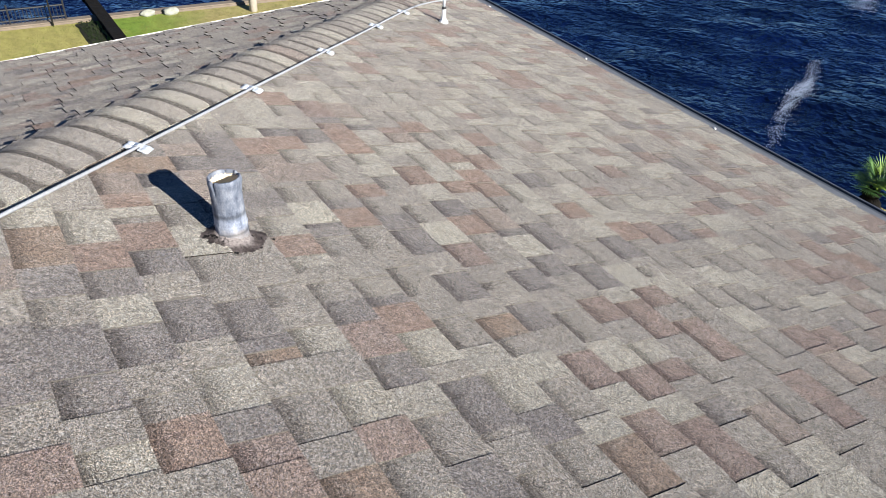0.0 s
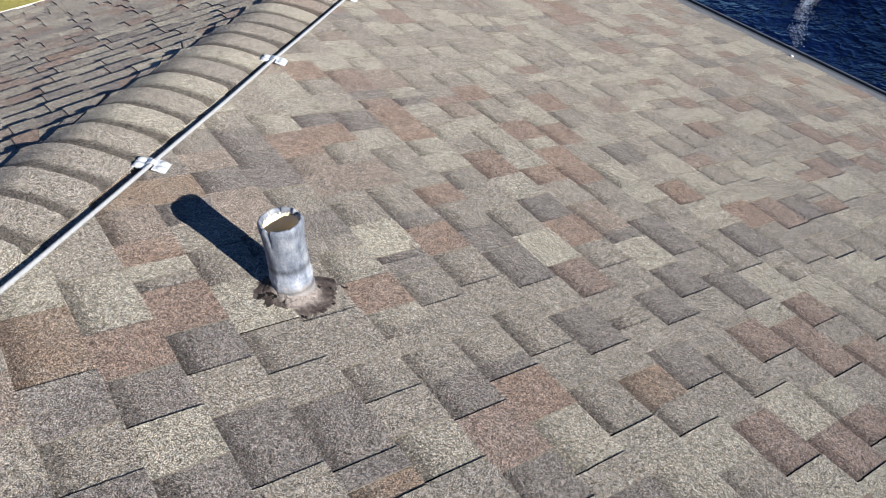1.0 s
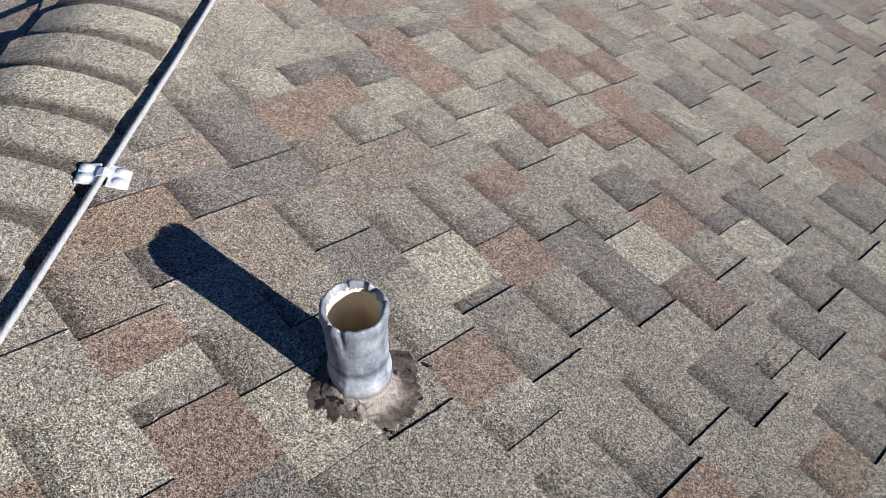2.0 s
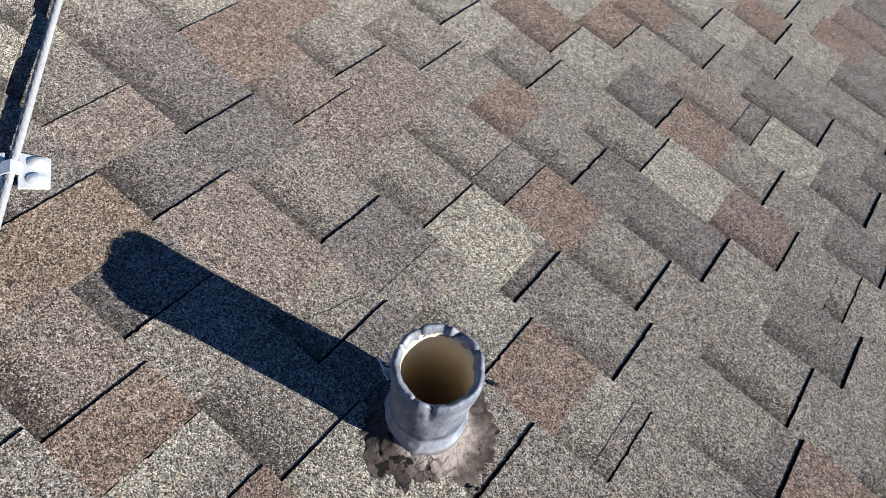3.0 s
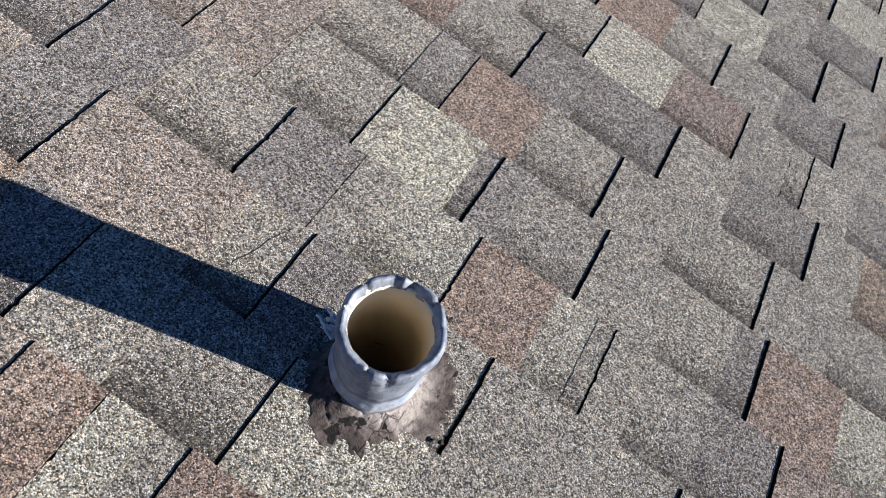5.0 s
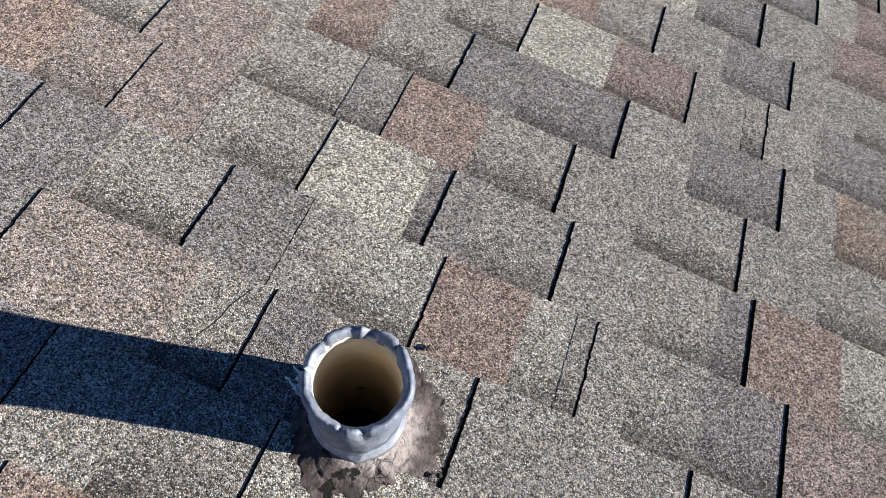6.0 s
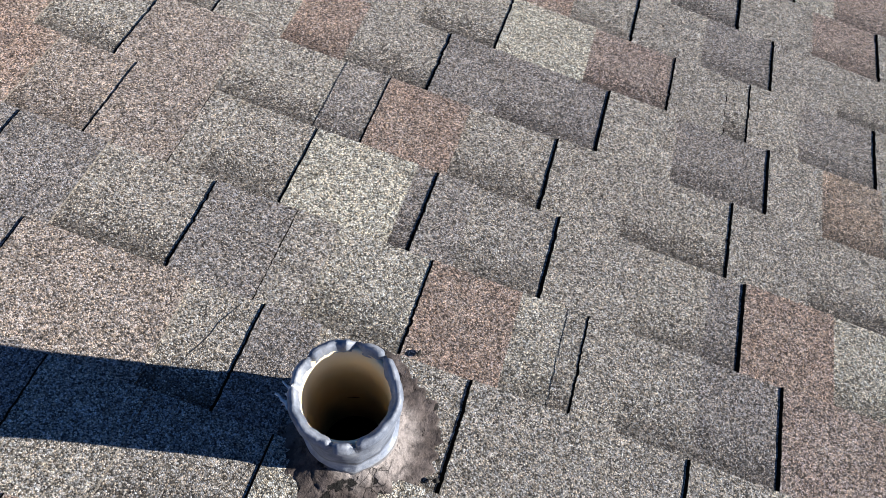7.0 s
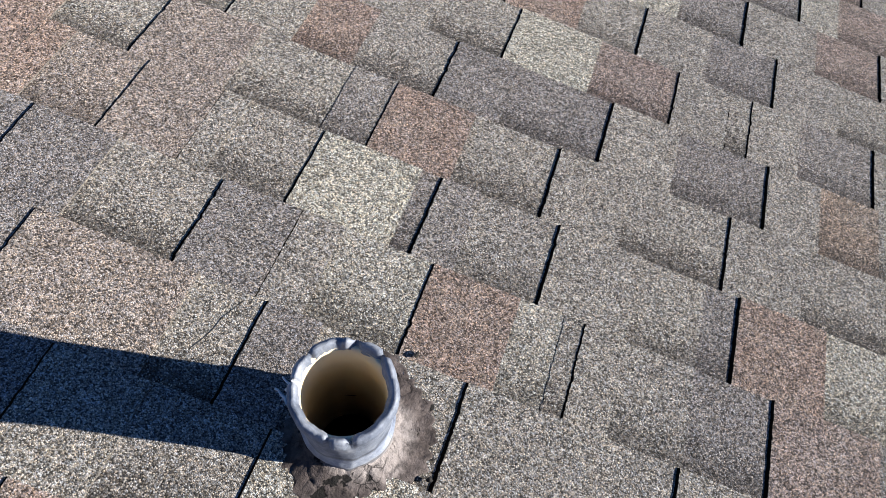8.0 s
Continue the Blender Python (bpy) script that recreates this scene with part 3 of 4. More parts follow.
lay(4, (-0.44, "s", 2), (-0.28, "T", 1), (-0.15, "s", 3), (-0.023, "T", 2), (0.11, "s", 0), (0.223, "T", 0), (0.35, "s", 3), (0.478, "T", 0), (0.60, "s", 0), (0.758, "T", 1),
    (0.90, "s", 5), (1.03, "T", 1), (1.13, "s", 5), (1.35, "T", 1))
lay(5, (-0.30, "s", 2), (-0.20, "T", 0), (-0.07, "s", 6), (0.09, "L", 3), (0.14, "T", 7), (0.28, "s", 3), (0.41, "T", 0), (0.554, "s", 5), (0.686, "T", 0), (0.80, "s", 1),
    (0.90, "s", 5), (0.987, "T", 0), (1.08, "s", 3), (1.18, "T", 0), (1.30, "s", 0))
lay(6, (-0.90, "T", 2), (-0.78, "s", 0), (-0.60, "T", 2), (-0.47, "s", 1), (-0.40, "T", 2), (-0.28, "s", 2), (-0.16, "s", 0), (-0.036, "T", 0), (0.06, "s", 3), (0.254, "T", 0),
    (0.36, "s", 3), (0.519, "T", 1), (0.60, "s", 5), (0.806, "T", 0), (0.92, "s", 0), (1.033, "T", 0), (1.15, "s", 6), (1.305, "T", 1))
lay(7, (-0.55, "s", 2), (-0.40, "T", 0), (-0.26, "s", 1), (-0.10, "T", 1), (0.0, "s", 0), (0.10, "T", 0), (0.22, "s", 0), (0.388, "T", 1), (0.54, "s", 5), (0.653, "T", 0),
    (0.74, "s", 5), (0.958, "T", 0), (1.10, "s", 0), (1.255, "T", 0))
lay(8, (-0.78, "T", 2), (-0.64, "s", 0), (-0.5, "T", 1), (-0.36, "s", 3), (-0.22, "T", 0), (-0.08, "s", 2), (0.05, "T", 1), (0.2, "s", 3), (0.36, "T", 0), (0.42, "L", 0),
    (0.49, "T", 1), (0.62, "s", 0), (0.77, "T", 0), (0.90, "s", 0), (1.07, "T", 5), (1.20, "s", 5), (1.324, "T", 0))
lay(9, (0.10, "T", 2), (0.24, "s", 0), (0.448, "T", 0), (0.58, "s", 0), (0.72, "T", 1), (0.86, "s", 0), (1.01, "T", 0))

lay(10, (0.35, "s", 0), (0.47, "T", 1), (0.60, "s", 0), (0.763, "T", 0), (0.88, "s", 5))
lay(11, (-0.36, "s", 0), (-0.24, "T", 0), (-0.12, "s", 1), (0.02, "T", 0), (0.14, "s", 3), (0.28, "T", 0), (0.40, "s", 0), (0.53, "T", 1), (0.66, "s", 0), (0.795, "T", 0), (0.92, "s", 5))
lay(12, (-0.42, "s", 5), (-0.288, "T", 0), (-0.17, "s", 0), (-0.06, "T", 1), (0.06, "s", 0))
lay(13, (-0.63, "s", 5), (-0.52, "T", 1), (-0.40, "s", 0), (-0.21, "T", 0), (-0.09, "s", 1))
lay(14, (-0.50, "s", 0), (-0.39, "T", 1), (-0.27, "s", 0), (-0.145, "T", 0), (-0.03, "s", 5))
lay(15, (-0.58, "s", 5), (-0.44, "T", 1), (-0.32, "s", 0), (-0.183, "T", 0), (-0.06, "s", 3), (0.065, "T", 0), (0.18, "s", 0))
lay(16, (-0.50, "s", 3), (-0.377, "T", 3), (-0.29, "s", 5), (-0.098, "T", 1), (0.02, "s", 5))
lay(17, (-0.45, "s", 0), (-0.332, "T", 1), (-0.22, "s", 0), (-0.13, "T", 5), (-0.01, "s", 0))
lay(18, (-0.33, "s", 3), (-0.25, "T", 1), (-0.15, "s", 0), (-0.047, "T", 5), (0.07, "s", 1))


def shingle_course(r, k, lo, hi):
    """All pieces of a course: laid ones where they are known, mixed ones to both ends."""
    known = KNOWN.get(k)
    if not known:
        return random_course(r, lo, hi)
    left = [p for p in random_course(r, lo, known[0][0] - 0.05)]
    right = random_course(r, known[-1][0] + 0.14, hi)
    right = [(max(x, known[-1][0] + 0.12), kind, tone) for x, kind, tone in right]
    return left + known + right


HOLE = 0.0435


def bored(verts, faces):
    """The same piece with its top laid in small squares, left open where the pipe comes through."""
    a, b, c, d = (Vector(v) for v in verts[:4])
    n = 30
    out, quads = [Vector(v) for v in verts], []
    grid = len(out)
    for j in range(n + 1):
        for i in range(n + 1):
            out.append(a.lerp(b, i / n).lerp(d.lerp(c, i / n), j / n))
    for j in range(n):
        for i in range(n):
            q = (grid + j * (n + 1) + i, grid + j * (n + 1) + i + 1, grid + (j + 1) * (n + 1) + i + 1, grid + (j + 1) * (n + 1) + i)
            mid = (out[q[0]] + out[q[2]]) / 2
            if (mid.xy - PIPE_FOOT.xy).length > HOLE:
                quads.append(q)
    keep = []
    for f in faces[1:]:
        mid = sum((out[k] for k in f), Vector()) / 4
        p, q = out[f[0]].xy, out[f[1]].xy
        near_t = max(0.0, min(1.0, (PIPE_FOOT.xy - p).dot(q - p) / max(1e-9, (q - p).length_squared)))
        if (p.lerp(q, near_t) - PIPE_FOOT.xy).length > HOLE:
            keep.append(f)
    return out, quads + keep, len(quads)


TEAR = 34


def torn_edges(verts, r, amount=0.0006, cuts=TEAR):
    """The same piece with its lower edge and both ends a little frayed, as cut granules leave them, with a chip here and there."""
    a, b, c, d = (Vector(v) for v in verts[:4])
    rim = [a]
    for p, q, out in ((a, d, Vector((1, 0, 0))), (d, c, Vector((0, 1, 0))), (c, b, Vector((1, 0, 0)))):
        drift, at, bite, left = 0.0, r.uniform(0, 50), 0.0, 0
        for k in range(1, cuts):
            drift = 0.0006 * noise.noise(Vector((at + k * 0.16, 0.5, 0.5)))
            if left == 0 and r.random() < 0.045:
                bite, left = r.uniform(0.0006, 0.0018), r.randint(1, 2)
            chip = bite if left else 0.0
            left = max(0, left - 1)
            rim.append(p.lerp(q, k / cuts) + out * (drift + r.uniform(-amount, amount) + chip))
        rim.append(q)
    n = len(rim)
    shade_width = a.x - verts[4][0]
    low = [Vector((p.x - (shade_width if k <= cuts else 0.0), p.y, -0.0075)) for k, p in enumerate(rim)]
    faces = [tuple(range(n))[::-1]]
    faces += [(k, k + 1, n + k + 1, n + k) for k in range(n - 1)]
    return rim + low, faces


def near_pipe(verts):
    xs, ys = [v[0] for v in verts], [v[1] for v in verts]
    dx = max(min(xs) - PIPE_FOOT.x, 0, PIPE_FOOT.x - max(xs))
    dy = max(min(ys) - PIPE_FOOT.y, 0, PIPE_FOOT.y - max(ys))
    return math.hypot(dx, dy) < HOLE


def shingle_slope(parent, k0, k1, lo, hi, edge, sign, near_box, seed, thick=0.0045):
    r = random.Random(seed)
    bulk = {}
    count = 0
    for k in range(k0, k1 + 1):
        seq = shingle_course(r, k, lo(k), hi(k)) if near_box else random_course(r, lo(k), hi(k), (54, 10, 2, 20, 0, 8, 6))
        seq.append((hi(k) + 0.3, "s", 0))
        for (x0, kind, tone), nxt in zip(seq, seq[1:]):
            x1 = nxt[0]
            if x1 - x0 < 0.004:
                continue
            made = piece_data(k, x0, x1, kind, edge, sign, r, thick)
            if made is None:
                continue
            verts, faces = made
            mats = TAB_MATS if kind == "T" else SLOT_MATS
            if near_box and near_box[0] < x0 < near_box[1] and near_box[2] <= k <= near_box[3] and count < 300:
                tops, ends = 1, 0
                head, span = verts[0][1], verts[2][1] - verts[0][1]
                if near_pipe(verts):
                    verts, faces, tops = bored(verts, faces)
                elif kind != "s":
                    verts, faces = torn_edges(verts, r)
                    ends = TEAR
                ob = mesh_object("shingle", verts, faces, mats[tone], parent)
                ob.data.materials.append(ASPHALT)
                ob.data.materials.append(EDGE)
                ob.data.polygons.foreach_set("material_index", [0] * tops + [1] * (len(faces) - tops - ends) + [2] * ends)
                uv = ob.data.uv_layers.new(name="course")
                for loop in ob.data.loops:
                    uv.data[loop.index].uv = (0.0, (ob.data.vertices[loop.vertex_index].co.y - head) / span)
                count += 1
                continue
            key = (kind == "T", tone)
            vs, fs = bulk.setdefault(key, ([], []))
            n = len(vs)
            vs.extend(verts)
            fs.extend(tuple(i + n for i in f) for f in faces)
    # the rest of the field in one mesh with its blends as material slots
    verts, faces, slots, order = [], [], [], []
    for key, (vs, fs) in sorted(bulk.items()):
        mats = TAB_MATS if key[0] else SLOT_MATS
        order.append(mats[key[1]])
        n = len(verts)
        verts.extend(vs)
        faces.extend(tuple(i + n for i in f) for f in fs)
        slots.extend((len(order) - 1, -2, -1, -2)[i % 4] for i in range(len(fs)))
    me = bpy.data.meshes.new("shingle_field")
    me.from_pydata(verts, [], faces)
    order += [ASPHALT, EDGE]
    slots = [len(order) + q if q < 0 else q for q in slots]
    for mat in order:
        me.materials.append(mat)
    me.polygons.foreach_set("material_index", slots)
    me.update()
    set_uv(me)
    ob = new("shingle_field", me)
    ob.parent = parent
    return tagged(ob, "field of laminated asphalt shingles in mixed blends", kind="stuff")


# ---------------------------------------------------------------- hip caps
APEX0 = Vector((hip_x(0.0), 0, 0))
HIP_ROOF = Vector((-0.915, 1, 0)).normalized()
ACROSS = Vector((HIP_ROOF.y, -HIP_ROOF.x, 0))        # points onto the main slope
if ACROSS.x < 0:
    ACROSS = -ACROSS
SIDE_N = (ROOF.inverted().to_3x3() @ N2).normalized()
ACROSS2 = HIP_ROOF.cross(SIDE_N).normalized()
if ACROSS2.x > 0:
    ACROSS2 = -ACROSS2


def hip_cap(i, r):
    """One bent cap shingle over the hip: head tucked under the next one up, butt a little proud and curled on the shaded side."""
    length, n = 0.150, 26
    right, left = 0.162, 0.158 + r.uniform(-0.014, 0.010)
    verts, faces, smooth = [], [], []
    s0 = i * length
    tilt = r.uniform(-0.008, 0.008)
    hump = r.uniform(0.006, 0.010)
    curl, bow = r.uniform(0.004, 0.016), r.uniform(-0.004, 0.010)
    rows = ((-0.02, 0.0094), (length * 0.25, 0.0096), (length * 0.5, 0.0100), (length * 0.8, 0.0106), (length, 0.0114))
    last = len(rows) - 1
    for j, (ds, lift) in enumerate(rows):
        along = max(0.0, ds / length)
        for layer in (0, 1):
            for q in range(n + 1):
                f = q / n * 2 - 1
                half = right if f > 0 else left
                a = abs(f) * half
                side_dir = ACROSS if f > 0 else ACROSS2
                fray = r.uniform(-0.0012, 0.0012) if j == last and layer == 0 else 0.0
                # worn, rounded lower corners
                corner = -0.016 * max(0.0, abs(f) - 0.80) ** 2 / 0.04 if j == last else 0.0
                p = APEX0 + HIP_ROOF * (s0 + ds + tilt * f + fray + corner - bow * f * f * along) + side_dir * a
                crown = 0.0050 * (1 - abs(f) ** 2.4) - 0.0045 * max(0.0, 1 - a / 0.075) ** 2
                if f < 0:
                    crown += hump * math.sin(math.pi * abs(f) ** 0.85) + 0.0050 * abs(f) + curl * along ** 2 * abs(f) ** 1.6
                nrm = (Vector((0, 0, 1)) * (0.5 + 0.5 * f) + SIDE_N * (0.5 - 0.5 * f)).normalized()
                p = p + nrm * (lift * (1 - 0.30 * max(0.0, f)) + crown - 0.0032 * layer)
                verts.append(p)
    m = n + 1

    def idx(j, layer, q):
        return (j * 2 + layer) * m + q
    for j in range(last):
        for q in range(n):
            faces.append((idx(j, 0, q), idx(j, 0, q + 1), idx(j + 1, 0, q + 1), idx(j + 1, 0, q)))
            smooth.append(True)
    for j in range(last):
        for q in range(n):
            faces.append((idx(j, 1, q), idx(j + 1, 1, q), idx(j + 1, 1, q + 1), idx(j, 1, q + 1)))
            smooth.append(False)
        for q in (0, n):
            faces.append((idx(j, 0, q), idx(j + 1, 0, q), idx(j + 1, 1, q), idx(j, 1, q)))
            smooth.append(q == n)
    for q in range(n):
        faces.append((idx(last, 0, q), idx(last, 0, q + 1), idx(last, 1, q + 1), idx(last, 1, q)))
        smooth.append(False)
    ob = mesh_object("hip_cap", verts, faces, CAP_MATS[r.choices((0, 1, 2), (55, 37, 8))[0]], roof)
    ob.data.materials.append(ASPHALT)
    ob.data.polygons.foreach_set("material_index", [0 if q else 1 for q in smooth])
    ob.data.polygons.foreach_set("use_smooth", smooth)
    ob.data.set_sharp_from_angle(angle=radians(30))
    uv = ob.data.uv_layers.new(name="course")
    for loop in ob.data.loops:
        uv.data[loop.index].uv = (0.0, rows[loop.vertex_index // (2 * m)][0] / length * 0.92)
    return ob


# ---------------------------------------------------------------- vent pipe
def vent_pipe():
    axis = PIPE_RIM - PIPE_FOOT
    height = axis.length
    turn = axis.to_track_quat("Z", "Y").to_matrix().to_4x4()
    base = new("vent_pipe")
    base.matrix_basis = ROOF @ Matrix.Translation(PIPE_FOOT) @ turn
    tagged(base, "lead-sleeved plumbing vent pipe standing in sealant on the shingles", "vent pipe")
    sides = 144
    # lead sleeve, dressed over the rim and folded down into the bore
    prof = [(0.052, -0.03), (0.0500, 0.0), (0.0490, 0.02), (0.0503, 0.024), (0.0503, 0.027), (0.0486, 0.031), (0.0486, 0.042), (0.0496, 0.050), (0.0498, 0.057), (0.0476, 0.062), (0.0472, 0.068), (0.0467, 0.09), (0.0464, 0.13), (0.0466, 0.16), (0.0484, 0.180), (0.0500, 0.190),
            (0.0500, 0.199), (0.0478, 0.2065), (0.0450, 0.2085), (0.0425, 0.2065), (0.0404, 0.2015), (0.0396, 0.197), (0.0394, 0.194)]
    bm = bmesh.new()
    rings = []
    for i, (rad, z) in enumerate(prof):
        ring = []
        for k in range(sides):
            a = 2 * math.pi * k / sides
            c, s = math.cos(a), math.sin(a)
            dent = 0.0016 * noise.noise(Vector((c * 2.1, s * 2.1, z * 16))) + 0.0009 * noise.noise(Vector((c * 5, s * 5, z * 55)))
            fold = 0.0
            dz = 0.0
            if z > 0.175:
                puck = noise.noise(Vector((c * 3.4, s * 3.4, 7.7)))
                ridge = 0.6 * math.sin(5 * a + 3.0 * puck)
                fold = 0.0013 * puck + 0.0010 * ridge * max(0.0, ridge)
                dz = 0.0020 * puck - 0.0012 * max(0.0, ridge) ** 3
                v = turn @ Vector((c, s, 0))
                roof_a = math.atan2(v.y, v.x)
                for a0, wide, deep in ((156, 0.05, 0.005), (-169, 0.04, 0.0045), (97, 0.11, 0.006), (62, 0.06, 0.006), (-59, 0.07, 0.008), (-84, 0.05, 0.004)):
                    d = (roof_a - radians(a0) + math.pi) % (2 * math.pi) - math.pi
                    cut = math.exp(-(d / wide) ** 2)
                    dz -= 1.0 * deep * cut * (1.0 if i >= 16 else 0.5)
                    fold -= 0.0040 * cut if i < 18 else -0.0022 * cut
                wrinkle = noise.noise(Vector((c * 13, s * 13, 3.1 + z * 40)))
                fold += 0.0005 * wrinkle
                dz += 0.0005 * wrinkle - 0.0007 * max(0.0, noise.noise(Vector((c * 22, s * 22, 9.0))))
                d = (roof_a - radians(110) + math.pi) % (2 * math.pi) - math.pi
                dz += 0.0045 * math.exp(-(d / 0.045) ** 2)
                if i >= 19:
                    scallop = max(0.0, math.sin(9 * roof_a + 1.0)) * max(0.0, math.cos(roof_a - 0.5))
                    dz += -0.0035 * max(0.0, noise.noise(Vector((c * 4, s * 4, 1.3)))) - 0.0018 * scallop
                    fold -= 0.0014 * scallop
            if 0.03 < z < 0.175:
                fold += 0.0003 * math.sin(z * 260 + 1.5 * math.sin(a))
            rr = rad + dent + fold
            ring.append(bm.verts.new((c * rr, s * rr, z * height / 0.2075 + dz)))
        rings.append(ring)
    for p, q in zip(rings, rings[1:]):
        for k in range(sides):
            bm.faces.new((p[k], p[(k + 1) % sides], q[(k + 1) % sides], q[k]))
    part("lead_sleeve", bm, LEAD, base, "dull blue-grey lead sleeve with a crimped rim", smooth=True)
    bm = bmesh.new()
    rings = []
    for rad, z in ((0.0445, 0.150), (0.0445, 0.196), (0.0398, 0.1965), (0.0398, 0.10), (0.0398, -0.1), (0.0398, -0.3), (0.0398, -0.50)):
        rings.append([bm.verts.new((math.cos(2 * math.pi * k / 48) * rad, math.sin(2 * math.pi * k / 48) * rad, z)) for k in range(48)])
    for p, q in zip(rings, rings[1:]):
        for k in range(48):
            bm.faces.new((p[k], p[(k + 1) % 48], q[(k + 1) % 48], q[k]))
    part("pipe", bm, PVC, base, "cream plastic pipe, stained inside", smooth=True)
    # black disc low in the bore paints the darkness of a deep pipe
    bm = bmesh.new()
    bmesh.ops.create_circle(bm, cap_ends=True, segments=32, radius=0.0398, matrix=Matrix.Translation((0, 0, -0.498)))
    part("sludge", bm, DULL_BLACK, base, "black disc standing in for the dark depth of the pipe")
    # a frayed scrap of pale lead on the shaded side, split into thin crumpled strips
    bm = bmesh.new()
    rf = random.Random(5)
    for q in range(11):
        w0 = -0.030 + 0.0020 * q + rf.uniform(-0.001, 0.001)
        long, z0, fan = rf.uniform(0.016, 0.034), 0.112 + rf.uniform(-0.006, 0.008), rf.uniform(-0.25, 0.25)
        wide = rf.uniform(0.0012, 0.0026)
        rows = []
        for j in range(7):
            u = j / 6
            x = -0.0410 - long * u
            y = w0 + fan * long * u + 0.003 * noise.noise(Vector((u * 4, q * 1.7, 0.3)))
            z = z0 - 0.007 * u * u + 0.005 * noise.noise(Vector((u * 5, q * 2.3, 4.0)))
            half = wide * (1 - 0.55 * u)
            rows.append([bm.verts.new((x, y - half, z)), bm.verts.new((x, y + half, z + 0.0012)), bm.verts.new((x, y + half, z - 0.0002)), bm.verts.new((x, y - half, z - 0.0014))])
        for a, b in zip(rows, rows[1:]):
            for k in range(4):
                bm.faces.new((a[k], a[(k + 1) % 4], b[(k + 1) % 4], b[k]))
        bm.faces.new(rows[-1])
    part("torn_flap", bm, BLOOM, base, "torn scrap of pale lead", smooth=True)
    return base


SMEAR = ((-180, 0.060), (-150, 0.080), (-124, 0.094), (-103, 0.100), (-82, 0.106), (-59, 0.099), (-37, 0.093), (-10, 0.095), (13, 0.100), (34, 0.099), (56, 0.094),
         (77, 0.106), (91, 0.108), (110, 0.076), (135, 0.054), (180, 0.060))


def smear_reach(deg):
    for (a0, r0), (a1, r1) in zip(SMEAR, SMEAR[1:]):
        if a0 <= deg <= a1:
            return r0 + (r1 - r0) * (deg - a0) / (a1 - a0)
    return SMEAR[0][1]


def sealant():
    """Trowelled mastic round the foot, thick at the pipe, thin and ragged at its edge."""
    bm = bmesh.new()
    sides, steps = 168, 26
    rings = []
    for i in range(steps + 1):
        f = i / steps
        ring = []
        for k in range(sides):
            a = 2 * math.pi * k / sides - math.pi
            d = Vector((math.cos(a), math.sin(a), 0))
            outer = smear_reach(math.degrees(a)) + 0.006 * noise.noise(d * 4) + 0.007 * noise.noise(d * 11) + 0.004 * noise.noise(d * 27)
            inner = PIPE_FOOT + d * 0.046 + Vector((0, -0.008, 0))
            p = inner.lerp(PIPE_FOOT + d * outer, f)
            h = 0.016 * (1 - f) ** 3.0 * (0.70 + 0.50 * math.cos(a - 0.2)) + 0.0068 - 0.0028 * f
            # heaped against the shaded side of the sleeve
            h += 0.034 * (1 - f) ** 2.6 * max(0.0, math.cos(a - radians(205))) ** 1.5
            ridge = 1 - abs(noise.noise(p * 38)) * 2
            h += (0.0018 * noise.noise(p * 38) + 0.0010 * noise.noise(p * 105) + 0.0006 * noise.noise(p * 240) - 0.0030 * max(0.0, ridge) ** 8) * (1 - 0.35 * f)
            if i == steps:
                h = 0.001
            ring.append(bm.verts.new((p.x, p.y, h)))
        rings.append(ring)
    for p, q in zip(rings, rings[1:]):
        for k in range(sides):
            bm.faces.new((p[k], p[(k + 1) % sides], q[(k + 1) % sides], q[k]))
    ob = part("roof_sealant", bm, MASTIC, None, smooth=True, matrix=ROOF)
    tagged(ob, "cracked brown-grey roofing mastic smeared around the pipe foot", "sealant")
    for x, y, w, h in ((0.055, -0.285, 0.0022, 0.0042), (0.118, -0.423, 0.003, 0.003)):
        bm = bmesh.new()
        bmesh.ops.create_uvsphere(bm, u_segments=12, v_segments=8, radius=1.0, matrix=Matrix.Translation((x, y, 0.0065)) @ Matrix.Diagonal((w, h, 0.003, 1)))
        for v in bm.verts:
            v.co += Vector((1, 1, 0)) * 0.002 * noise.noise(v.co * 300)
        part("mastic_dab", bm, DULL_BLACK, ob, "black dab of tar", smooth=True)
    return ob


# ---------------------------------------------------------------- lightning protection
CABLE_R = 0.0056


def cable_point(y):
    near = min(1.0, max(0.0, (0.15 - y) / 0.40))
    wander = 0.011 * near * near * (3 - 2 * near) + 0.003 * math.sin(y * 2.3 + 0.4) + 0.0015 * math.sin(y * 6.1) + 0.006
    swing = max(0.0, y - 1.95)
    wander += 0.27 * swing * swing
    return Vector((cable_x(y) + wander, y, 0.0165 + 0.0006 * math.sin(y * 3.7)))


